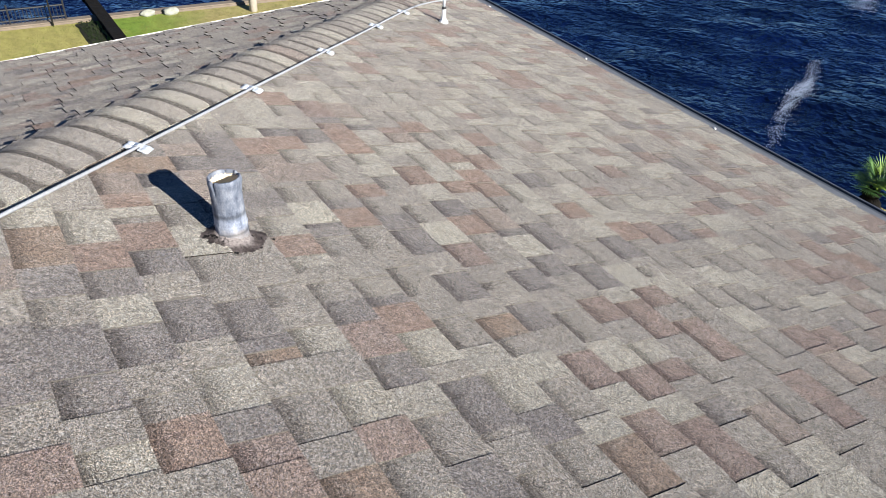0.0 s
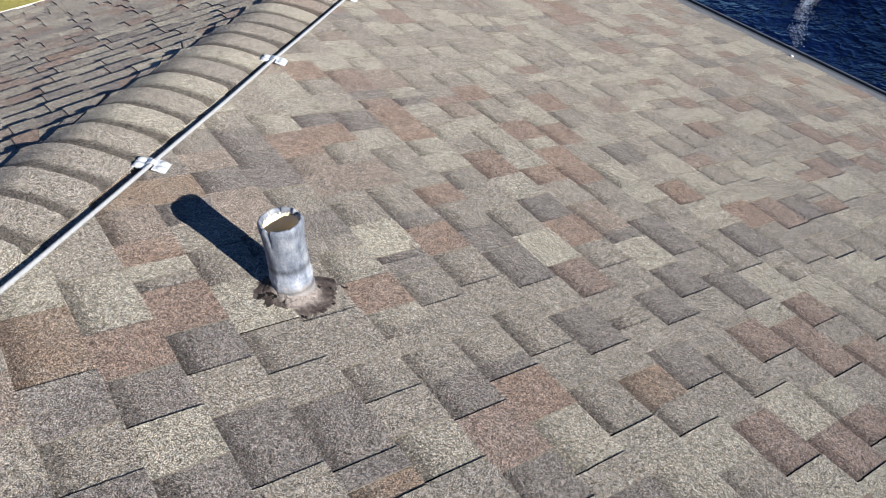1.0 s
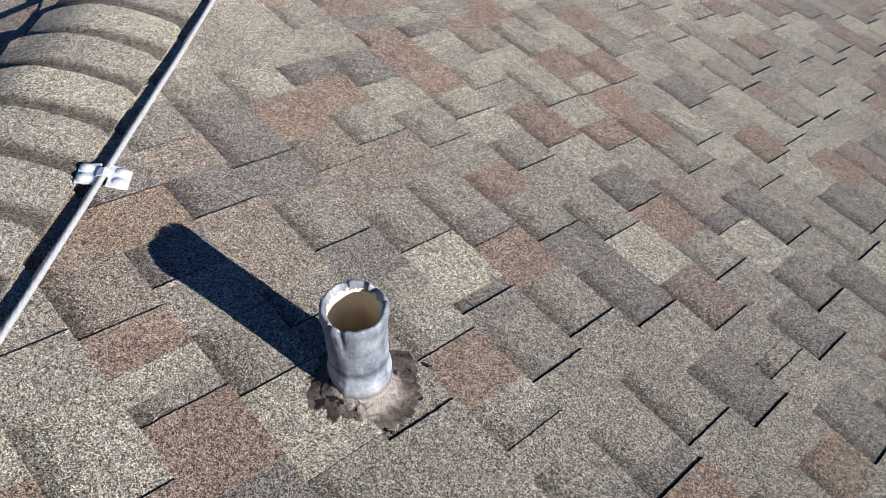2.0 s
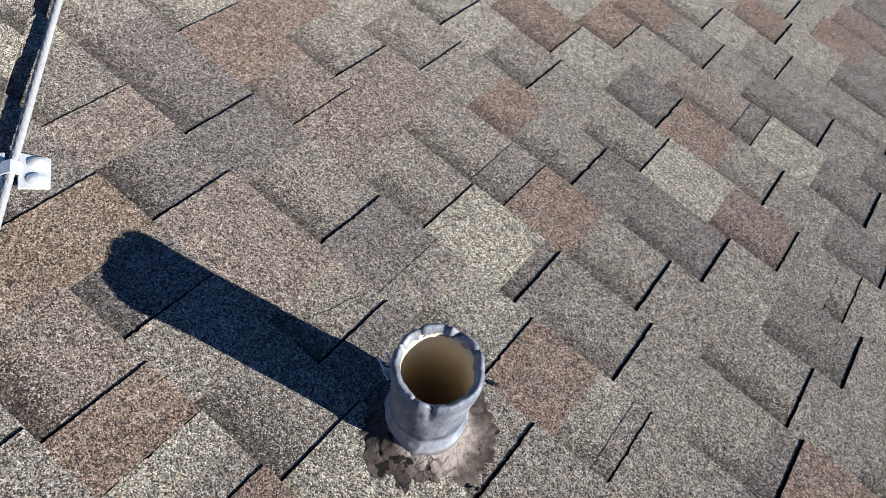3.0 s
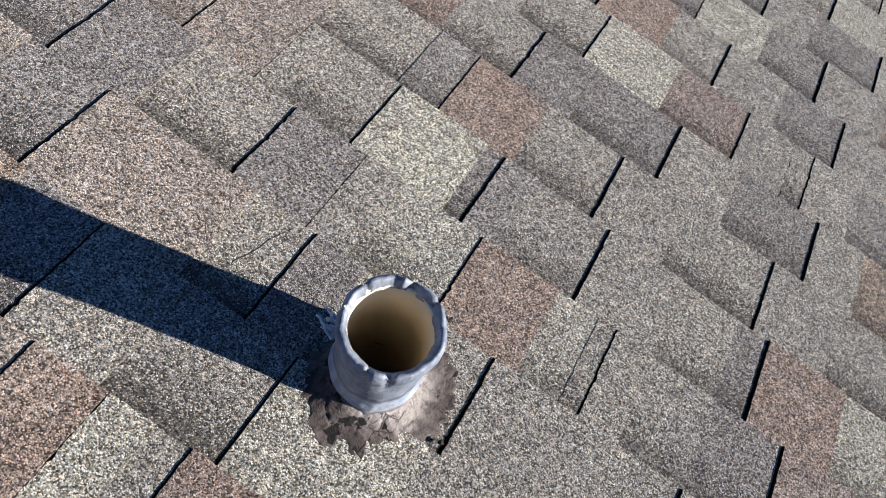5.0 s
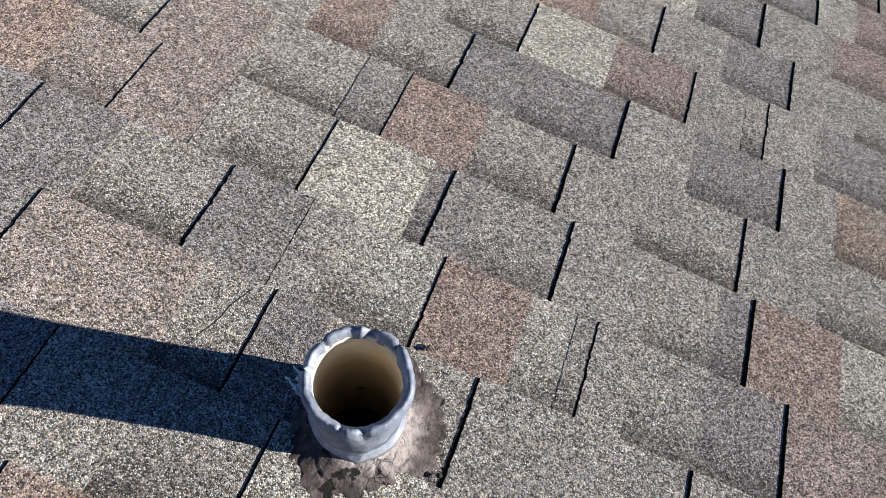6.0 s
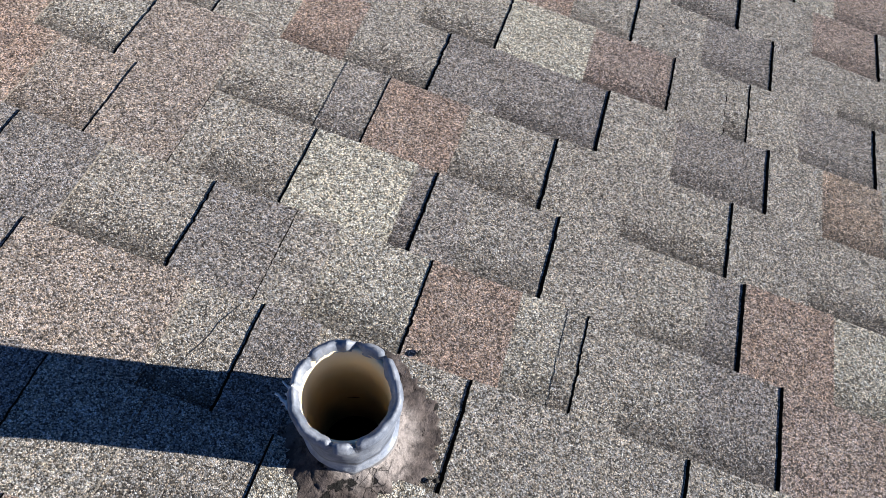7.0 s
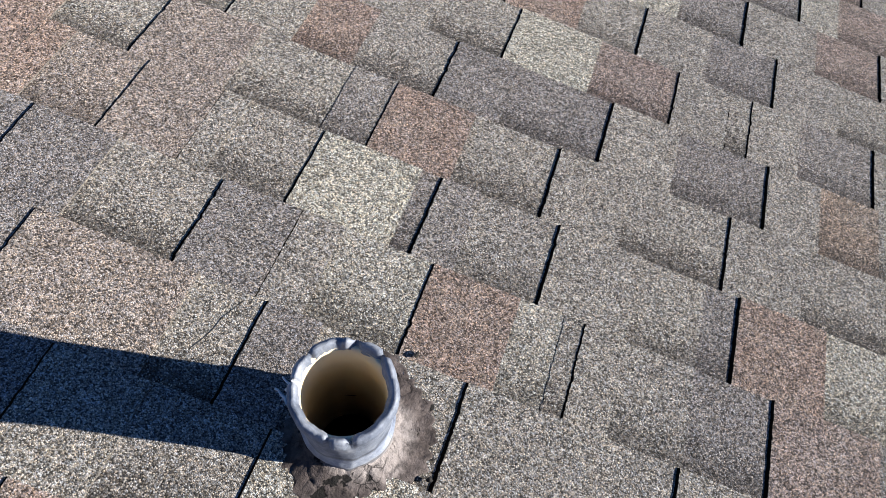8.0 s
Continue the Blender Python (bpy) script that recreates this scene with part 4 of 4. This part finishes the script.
def ground_cable():
    """Braided conductor: twelve strands laid round, twisted as it runs, with a slower counter-twist."""
    verts, faces = [], []
    y0, y1, step, sides, strands = -4.4, 3.02, 0.004, 36, 12
    n = int((y1 - y0) / step)
    for i in range(n + 1):
        y = y0 + step * i
        p, t = cable_point(y), (cable_point(y + 0.01) - cable_point(y - 0.01)).normalized()
        u = t.cross(Vector((0, 0, 1))).normalized()
        w = u.cross(t)
        for k in range(sides):
            a = 2 * math.pi * k / sides
            lay_a = abs(math.cos(strands * 0.5 * (a + i * 0.13)))
            lay_b = abs(math.cos(strands * 0.25 * (a - i * 0.26)))
            r = CABLE_R * (0.76 + 0.24 * lay_a + 0.14 * lay_b)
            verts.append(p + u * math.cos(a) * r + w * math.sin(a) * r)
    for i in range(n):
        for k in range(sides):
            a, b = i * sides + k, i * sides + (k + 1) % sides
            faces.append((a, b, b + sides, a + sides))
    ob = mesh_object("lightning_cable", verts, faces, CABLE_MAT, smooth=True, matrix=ROOF)
    return tagged(ob, "braided aluminium lightning cable clipped along the hip", "cable")


def cable_clip(y):
    """Cast clip: two rounded lugs with nail heads and a strap over the cable."""
    base = new("cable_clip")
    p = cable_point(y)
    t = (cable_point(y + 0.02) - cable_point(y - 0.02)).normalized()
    ang = math.atan2(t.y, t.x) + radians(90)
    base.matrix_basis = ROOF @ Matrix.Translation((p.x, p.y, 0.0)) @ Matrix.Rotation(ang + radians(8), 4, "Z")
    tagged(base, "shiny aluminium cable clip nailed beside the hip caps", "cable clip", "clips along the cable")
    for side_sign in (-1, 1):
        bm = bmesh.new()
        box(bm, min(0.008 * side_sign, 0.046 * side_sign), max(0.008 * side_sign, 0.046 * side_sign), -0.031, 0.031, 0.0085, 0.0115, 0.0012)
        for v in bm.verts:
            if abs(v.co.x) > 0.035:
                v.co.y *= 0.86
            v.co.z += 0.25 * max(0.0, 0.03 - abs(v.co.x))
        part("lug", bm, ALU, base)
        for off, rad in ((-0.0145, 0.0125), (0.0145, 0.0130)):
            bm = bmesh.new()
            bmesh.ops.create_uvsphere(bm, u_segments=16, v_segments=10, radius=rad, matrix=Matrix.Translation((0.030 * side_sign, off, 0.0115)) @ Matrix.Diagonal((1.15, 0.92, 0.75, 1)))
            for v in bm.verts:
                v.co += v.co.normalized() * 0.0015 * noise.noise(v.co * 220 + Vector((y * 7, side_sign, off * 90)))
            part("nail_head", bm, ALU, base, smooth=True)
    bm = bmesh.new()
    pts = [Vector((-0.016, 0, 0.009)), Vector((-0.010, 0, 0.019)), Vector((0, 0, 0.0235)), Vector((0.010, 0, 0.019)), Vector((0.016, 0, 0.009))]
    rings = []
    for q in pts:
        rings.append([bm.verts.new(q + Vector((0, dy, dz))) for dy, dz in ((-0.011, 0), (0.011, 0), (0.011, 0.002), (-0.011, 0.002))])
    for a, b in zip(rings, rings[1:]):
        for k in range(4):
            bm.faces.new((a[k], a[(k + 1) % 4], b[(k + 1) % 4], b[k]))
    bm.faces.new(rings[0][::-1])
    bm.faces.new(rings[-1])
    part("strap", bm, ALU, base)
    return base


def air_terminal():
    base = new("lightning_rod")
    base.matrix_basis = ROOF @ Matrix.Translation((-2.766, 2.214, 0.004)) @ Matrix.Rotation(PITCH, 4, "X")
    tagged(base, "metal lightning rod on a white plastic foot", "lightning rod")
    bm = bmesh.new()
    tube(bm, [Vector((0, 0, z)) for z in (-0.02, 0.0, 0.012, 0.022, 0.060, 0.100)], [0.036, 0.034, 0.030, 0.018, 0.0155, 0.0145], 24)
    part("foot", bm, PLASTIC, base, smooth=True)
    bm = bmesh.new()
    tube(bm, [Vector((0, 0, z)) for z in (0.096, 0.099, 0.112, 0.115)], [0.013, 0.0165, 0.0165, 0.012], 20)
    part("collar", bm, IRON, base, "dark collar", smooth=True)
    bm = bmesh.new()
    tube(bm, [Vector((0, 0, z)) for z in (0.11, 0.16, 0.60, 0.66)], [0.0105, 0.0100, 0.0085, 0.001], 12)
    part("rod", bm, ALU, base, smooth=True)
    return base


# ---------------------------------------------------------------- eaves
def eave_gutter():
    base = new("gutter")
    base.matrix_basis = Matrix.Translation((0, 0, 0))
    edge = ROOF @ Vector((0, EAVE, 0))
    tagged(base, "dark grey metal gutter along the waterside eave", "gutter")
    y, z = edge.y, edge.z
    prof = [(0.0, -0.02), (0.0, -0.09), (0.062, -0.09), (0.075, -0.06), (0.080, -0.024), (0.088, -0.021), (0.088, -0.009), (0.077, -0.009),
            (0.0755, -0.026), (0.071, -0.058), (0.060, -0.084), (0.006, -0.084), (0.006, -0.02)]
    x0, x1 = -4.22, RIGHT
    bm = bmesh.new()
    ends = []
    for x in (x0, x1):
        ends.append([bm.verts.new((x, y + 0.016 + a * 1.0, z + 0.013 + b)) for a, b in prof])
    n = len(prof)
    for k in range(n):
        bm.faces.new((ends[0][k], ends[0][(k + 1) % n], ends[1][(k + 1) % n], ends[1][k]))
    bm.faces.new(ends[0][::-1])
    bm.faces.new(ends[1])
    part("trough", bm, GUTTER_MAT, base)
    x = -3.46
    while x < RIGHT:
        bm = bmesh.new()
        box(bm, x - 0.010, x + 0.010, y - 0.03, y + 0.090, z - 0.017, z - 0.013, 0.001)
        hanger = part("hanger", bm, GUTTER_MAT, base)
        bm = bmesh.new()
        bmesh.ops.create_uvsphere(bm, u_segments=12, v_segments=8, radius=0.0078, matrix=Matrix.Translation((x, y + 0.026, z - 0.003)) @ Matrix.Diagonal((1.5, 1.1, 0.9, 1)))
        part("screw_cap", bm, PLASTIC, hanger, "white screw cap", smooth=True)
        x += 1.27
    bm = bmesh.new()
    box(bm, x0, x1, y - 0.06, y + 0.012, z - 0.019, z - 0.0155)
    box(bm, x0, x1, y + 0.006, y + 0.012, z - 0.10, z - 0.0205)
    part("drip_edge", bm, GUTTER_MAT, base)
    bm = bmesh.new()
    box(bm, x0, x1, y + 0.014, y + 0.064, z - 0.009, z - 0.005)
    box(bm, x0, x1, y + 0.0905, y + 0.0955, z + 0.0005, z + 0.0055, 0.001)
    part("leaf_guard", bm, GUARD, base, "grey metal leaf guard")
    bm = bmesh.new()
    box(bm, x0, x1, y + 0.0645, y + 0.090, z - 0.011, z - 0.007)
    part("guard_mesh", bm, MESH, base, "dark mesh strip of the leaf guard")
    return base


def side_drip_edge():
    bm = bmesh.new()
    lo, hi = (side_hip_x(SIDE_EAVE), 5.28) if SIDE_HIP[0] < 0 else (-8.0, side_hip_x(SIDE_EAVE))
    box(bm, lo, hi, SIDE_EAVE + 0.004, SIDE_EAVE + 0.018, -0.010, 0.021, 0.002)
    box(bm, lo, hi, SIDE_EAVE + 0.005, SIDE_EAVE + 0.029, -0.17, -0.011, 0.002)
    return tagged(part("trim", bm, PAINT, matrix=SIDE), "white painted drip edge and fascia of the side eave", "trim", kind="structure")


# ---------------------------------------------------------------- shore things
def low_fence():
    base = new("shore_fence")
    tagged(base, "low black iron railing on the seawall", "fence")
    d = Vector((0.145, 1, 0)).normalized()
    start = Vector((shore_x(-6.0) - 0.12, -6.0, 0.06))
    length, n = 6.9, 121
    for h in (0.05, 0.24):
        bm = bmesh.new()
        tube(bm, [start + d * s + Vector((0, 0, h)) for s in (0, length)], [0.014, 0.014], 6)
        part("rail", bm, IRON, base)
    for i in range(n):
        p = start + d * (length * i / (n - 1))
        bm = bmesh.new()
        big = i % 15 == 0
        tube(bm, [p, p + Vector((0, 0, 0.32 if big else 0.25))], [0.016 if big else 0.006] * 2, 6)
        part("post" if big else "picket", bm, IRON, base)
    return base


def thin_pole():
    bm = bmesh.new()
    p = Vector((-12.50, 0.59, 0.0))
    tube(bm, [p, p + Vector((0, 0, 2.4))], [0.014, 0.012], 8)
    return tagged(part("metal_pole", bm, IRON, smooth=True), "thin dark metal pole beside the low railing", "pole")


def piling():
    bm = bmesh.new()
    p = Vector((-11.72, 3.83, -0.2))
    tube(bm, [p, p + Vector((0, 0, 0.9)), p + Vector((0.01, 0, 1.75)), p + Vector((0.01, 0, 1.80))], [0.075, 0.073, 0.070, 0.05], 16, wobble=0.06)
    return tagged(part("piling", bm, WOOD, smooth=True), "pale weathered wooden piling at the seawall", "post")


def frond(bm, root, out, length, droop, width, r, blades=22):
    """A fan leaf: a stalk, then narrow blades spreading from its end."""
    tip = root + out * length * 0.45
    tube(bm, [root, root + out * length * 0.25, tip], [0.014, 0.011, 0.008], 5)
    up = Vector((0, 0, 1))
    sidew = out.cross(up).normalized()
    for i in range(blades):
        f = i / (blades - 1) * 2 - 1
        a = f * radians(105)
        d = (out * math.cos(a) + sidew * math.sin(a)).normalized()
        ln = length * 0.62 * (1 - 0.35 * abs(f)) * r.uniform(0.85, 1.1)
        w = width * r.uniform(0.8, 1.1)
        side2 = d.cross(up).normalized() * w
        mid = tip + d * ln * 0.55 + up * (0.04 * ln)
        end = tip + d * ln - up * (droop * ln * r.uniform(0.5, 1.3))
        v = [bm.verts.new(q) for q in (tip - side2 * 0.3, tip + side2 * 0.3, mid + side2, mid - side2, end)]
        bm.faces.new((v[0], v[1], v[2], v[3]))
        bm.faces.new((v[3], v[2], v[4]))


def fan_palm(place, height, leaves, length, seed, label):
    r = random.Random(seed)
    base = new("palm_tree")
    base.matrix_basis = Matrix.Translation(place)
    tagged(base, label, "palm")
    bm = bmesh.new()
    pts = [Vector((0.05 * math.sin(i), 0.03 * math.cos(i * 1.3), height * i / 8)) for i in range(9)]
    tube(bm, pts, [0.15 - 0.05 * i / 8 for i in range(9)], 14, wobble=0.25)
    part("trunk", bm, BARK, base, smooth=True)
    for i in range(leaves):
        bm = bmesh.new()
        a = i * 2.4 + r.uniform(-0.2, 0.2)
        el = r.uniform(0.0, 1.2)
        out = Vector((math.cos(a) * math.cos(el), math.sin(a) * math.cos(el), math.sin(el)))
        frond(bm, pts[-1] + Vector((0, 0, r.uniform(-0.05, 0.1))), out, length * r.uniform(0.8, 1.15), 0.10, 0.0062, r, 26)
        part("leaf", bm, LEAF, base)
    return base


def boundary_wall():
    """Low dark timber wall from the house side out over the seawall: capping boards on a boarded face."""
    r = random.Random(3)
    base = new("boundary_wall")
    base.matrix_basis = Matrix.Translation((-10.4, 1.365, 0))
    tagged(base, "low dark timber kerb wall running out to the water", "low wall")
    bm = bmesh.new()
    box(bm, -3.2, 3.2, -0.07, 0.07, -0.02, 0.11, 0.004)
    part("core", bm, BARK, base)
    x = -3.2
    while x < 3.15:
        bm = bmesh.new()
        box(bm, x + 0.004, x + 0.396, -0.098 + r.uniform(-0.003, 0.003), 0.098 + r.uniform(-0.003, 0.003), 0.113, 0.148 + r.uniform(-0.004, 0.004), 0.004)
        part("capping_board", bm, BARK, base)
        x += 0.4
    for sx in (-3.1, -1.6, 0.0, 1.6, 3.1):
        bm = bmesh.new()
        box(bm, sx - 0.05, sx + 0.05, -0.09, -0.072, 0.0, 0.105, 0.004)
        part("pilaster", bm, BARK, base)
    return base


def concrete_walk():
    bm = bmesh.new()
    box(bm, -11.25, -10.1, 1.72, 7.0, -0.05, 0.022, 0.008)
    return tagged(part("pavement", bm, WALK), "pale grey concrete walk along the house side", "pavement", kind="structure")


def boulder(x, y, size, seed):
    """A pale rounded rock on the seawall's edge."""
    bm = bmesh.new()
    bmesh.ops.create_icosphere(bm, subdivisions=3, radius=1.0)
    for v in bm.verts:
        n = v.co.normalized()
        v.co = Vector((n.x * 0.9, n.y * 1.5, n.z * 0.75)) * size * (1 + 0.22 * noise.noise(n * 1.6 + Vector((seed, 0, 0))) + 0.07 * noise.noise(n * 5))
    ob = part("boulder", bm, LIMESTONE, smooth=True, matrix=Matrix.Translation((x, y, 0.42 * size)))
    return tagged(ob, "pale rounded limestone rock at the lawn edge", "rock", "rocks at the lawn edge")


def shade_bed():
    """Weedy strip at the low wall's foot, coloured dark in place of shade."""
    r = random.Random(31)
    base = new("shaded_bed")
    base.matrix_basis = Matrix.Translation((-11.45, 1.085, 0))
    tagged(base, "weedy strip by the low wall, coloured dark in place of shade", "planting bed")
    bm = bmesh.new()
    nx, ny = 60, 12
    grid = []
    for j in range(ny + 1):
        row = []
        for i in range(nx + 1):
            u, w = i / nx * 2 - 1, j / ny * 2 - 1
            ragged = 1 + 0.20 * noise.noise(Vector((u * 6, w, 3.0)))
            edge = max(abs(u) ** 6, abs(w) ** 6)
            row.append(bm.verts.new((u * 0.98, w * 0.165 * ragged, 0.001 + (0.03 + 0.02 * noise.noise(Vector((u * 12, w * 4, 0)))) * (1 - edge))))
        grid.append(row)
    for a, b in zip(grid, grid[1:]):
        for i in range(nx):
            bm.faces.new((a[i], a[i + 1], b[i + 1], b[i]))
    part("soil", bm, SHADED_SOIL, base, smooth=True)
    verts, faces = [], []
    for _ in range(900):
        x, y = r.uniform(-0.95, 0.95), r.uniform(-0.12, 0.12)
        a, ln, tilt = r.uniform(0, 6.28), r.uniform(0.02, 0.05), r.uniform(0.2, 1.0)
        d, sd = Vector((math.cos(a), math.sin(a), tilt)) * ln, Vector((-math.sin(a), math.cos(a), 0)) * ln * 0.25
        p, n = Vector((x, y, 0.03)), len(verts)
        verts += [p, p + d * 0.5 + sd, p + d, p + d * 0.5 - sd]
        faces.append((n, n + 1, n + 2, n + 3))
    weeds = mesh_object("weeds", verts, faces, WEED, base)
    tagged(weeds, "small green weeds", kind="stuff")
    return base


def grass():
    r = random.Random(5)
    verts, faces = [], []
    for _ in range(9000):
        y = r.uniform(-3.0, 5.0)
        x = shore_x(y) + r.uniform(0.02, 2.6)
        a, h = r.uniform(0, 6.28), r.uniform(0.012, 0.034)
        w = 0.004
        n = len(verts)
        verts += [(x - w * math.cos(a), y - w * math.sin(a), 0), (x + w * math.cos(a), y + w * math.sin(a), 0),
                  (x + r.uniform(-0.02, 0.02), y + r.uniform(-0.02, 0.02), h)]
        faces.append((n, n + 1, n + 2))
    return tagged(mesh_object("grass", verts, faces, BLADE), "short green grass blades on the lawn", "grass", kind="stuff")


def foam():
    """Flecks of froth along a streak on the water."""
    r = random.Random(9)
    verts, faces = [], []
    for (x0, y0), (x1, y1), count, spread in (((-4.8, 9.9), (-5.6, 11.2), 260, 0.10), ((-5.6, 11.2), (-6.15, 12.6), 1250, 0.14), ((-6.15, 12.6), (-6.7, 13.5), 260, 0.10), ((-8.2, 17.0), (-8.5, 17.9), 420, 0.30)):
        for _ in range(count):
            f = r.random()
            s = spread * (0.35 + math.sin(math.pi * f) ** 0.7) * r.gauss(0, 0.5)
            x, y = x0 + (x1 - x0) * f + s, y0 + (y1 - y0) * f + r.gauss(0, 0.08)
            z = GROUND_WATER + waves(x, y) + 0.02
            n, rad = len(verts), r.uniform(0.0014, 0.0052)
            k = r.randint(5, 7)
            for i in range(k):
                a = 2 * math.pi * i / k
                q = rad * r.uniform(0.5, 1.2)
                verts.append((x + 2.2 * q * math.cos(a) * 0.79 - q * math.sin(a) * 0.61, y + 2.2 * q * math.cos(a) * 0.61 + q * math.sin(a) * 0.79, z))
            verts.append((x, y, z + 0.01))
            for i in range(k):
                faces.append((n + i, n + (i + 1) % k, n + k))
    return tagged(mesh_object("sea_foam", verts, faces, FOAM), "white flecks of foam drifting on the water", "foam", kind="stuff")


def shingle_crack():
    """A short open split across one tab."""
    pts = [Vector(p) for p in ((-0.186, -0.383, 0), (-0.179, -0.366, 0), (-0.174, -0.350, 0), (-0.172, -0.334, 0), (-0.164, -0.315, 0), (-0.158, -0.301, 0))]
    bm = bmesh.new()
    rows = []
    for i, p in enumerate(pts):
        w = 0.00024 if 0 < i < len(pts) - 1 else 0.00015
        top = -0.001 + 0.0045 * (p.y + 0.448) / 0.155 + 0.0007
        rows.append([bm.verts.new((p.x + dx, p.y + dx * 0.4, z)) for dx, z in ((-w, top - 0.003), (-w, top), (w, top), (w, top - 0.003))])
    for a, b in zip(rows, rows[1:]):
        for k in range(3):
            bm.faces.new((a[k], a[k + 1], b[k + 1], b[k]))
    return part("crack", bm, DULL_BLACK, roof, "short black split in a shingle")


# ---------------------------------------------------------------- build
shingle_crack()
eave_gutter()
side_drip_edge()
vent_pipe()
sealant()
ground_cable()
for cy in (-1.19, -0.52, 0.135, 0.80, 1.46, 1.93):
    cable_clip(cy)
air_terminal()
low_fence()
thin_pole()
piling()
boundary_wall()
shade_bed()
concrete_walk()
boulder(-12.32, 2.12, 0.085, 1.0)
boulder(-12.22, 2.50, 0.095, 7.0)
fan_palm((-2.74, 9.36, -0.86), 0.30, 28, 0.50, 12, "young fan palm with bright green leaves at the waterside")
grass()
foam()

cap_rng = random.Random(21)
for i in range(-43, 27):
    hip_cap(i, cap_rng)

shingle_slope(roof, -33, 22, lambda k: hip_x(k * E) - 0.05, lambda k: RIGHT - 0.3, hip_x, 1, (-0.95, 1.45, -6, 9), 11)
# side shingles stop short; the bare black deck stands in for cap shadow
if SIDE_HIP[0] < 0:
    shingle_slope(side, -26, int(SIDE_EAVE / E), lambda k: side_hip_x(k * E) - 0.1, lambda k: 5.0, lambda y: side_hip_x(y) + 0.245, 1, None, 12, 0.018)
else:
    shingle_slope(side, -26, int(SIDE_EAVE / E), lambda k: -5.0, lambda k: side_hip_x(k * E) + 0.1, lambda y: side_hip_x(y) - 0.245, -1, None, 12, 0.018)
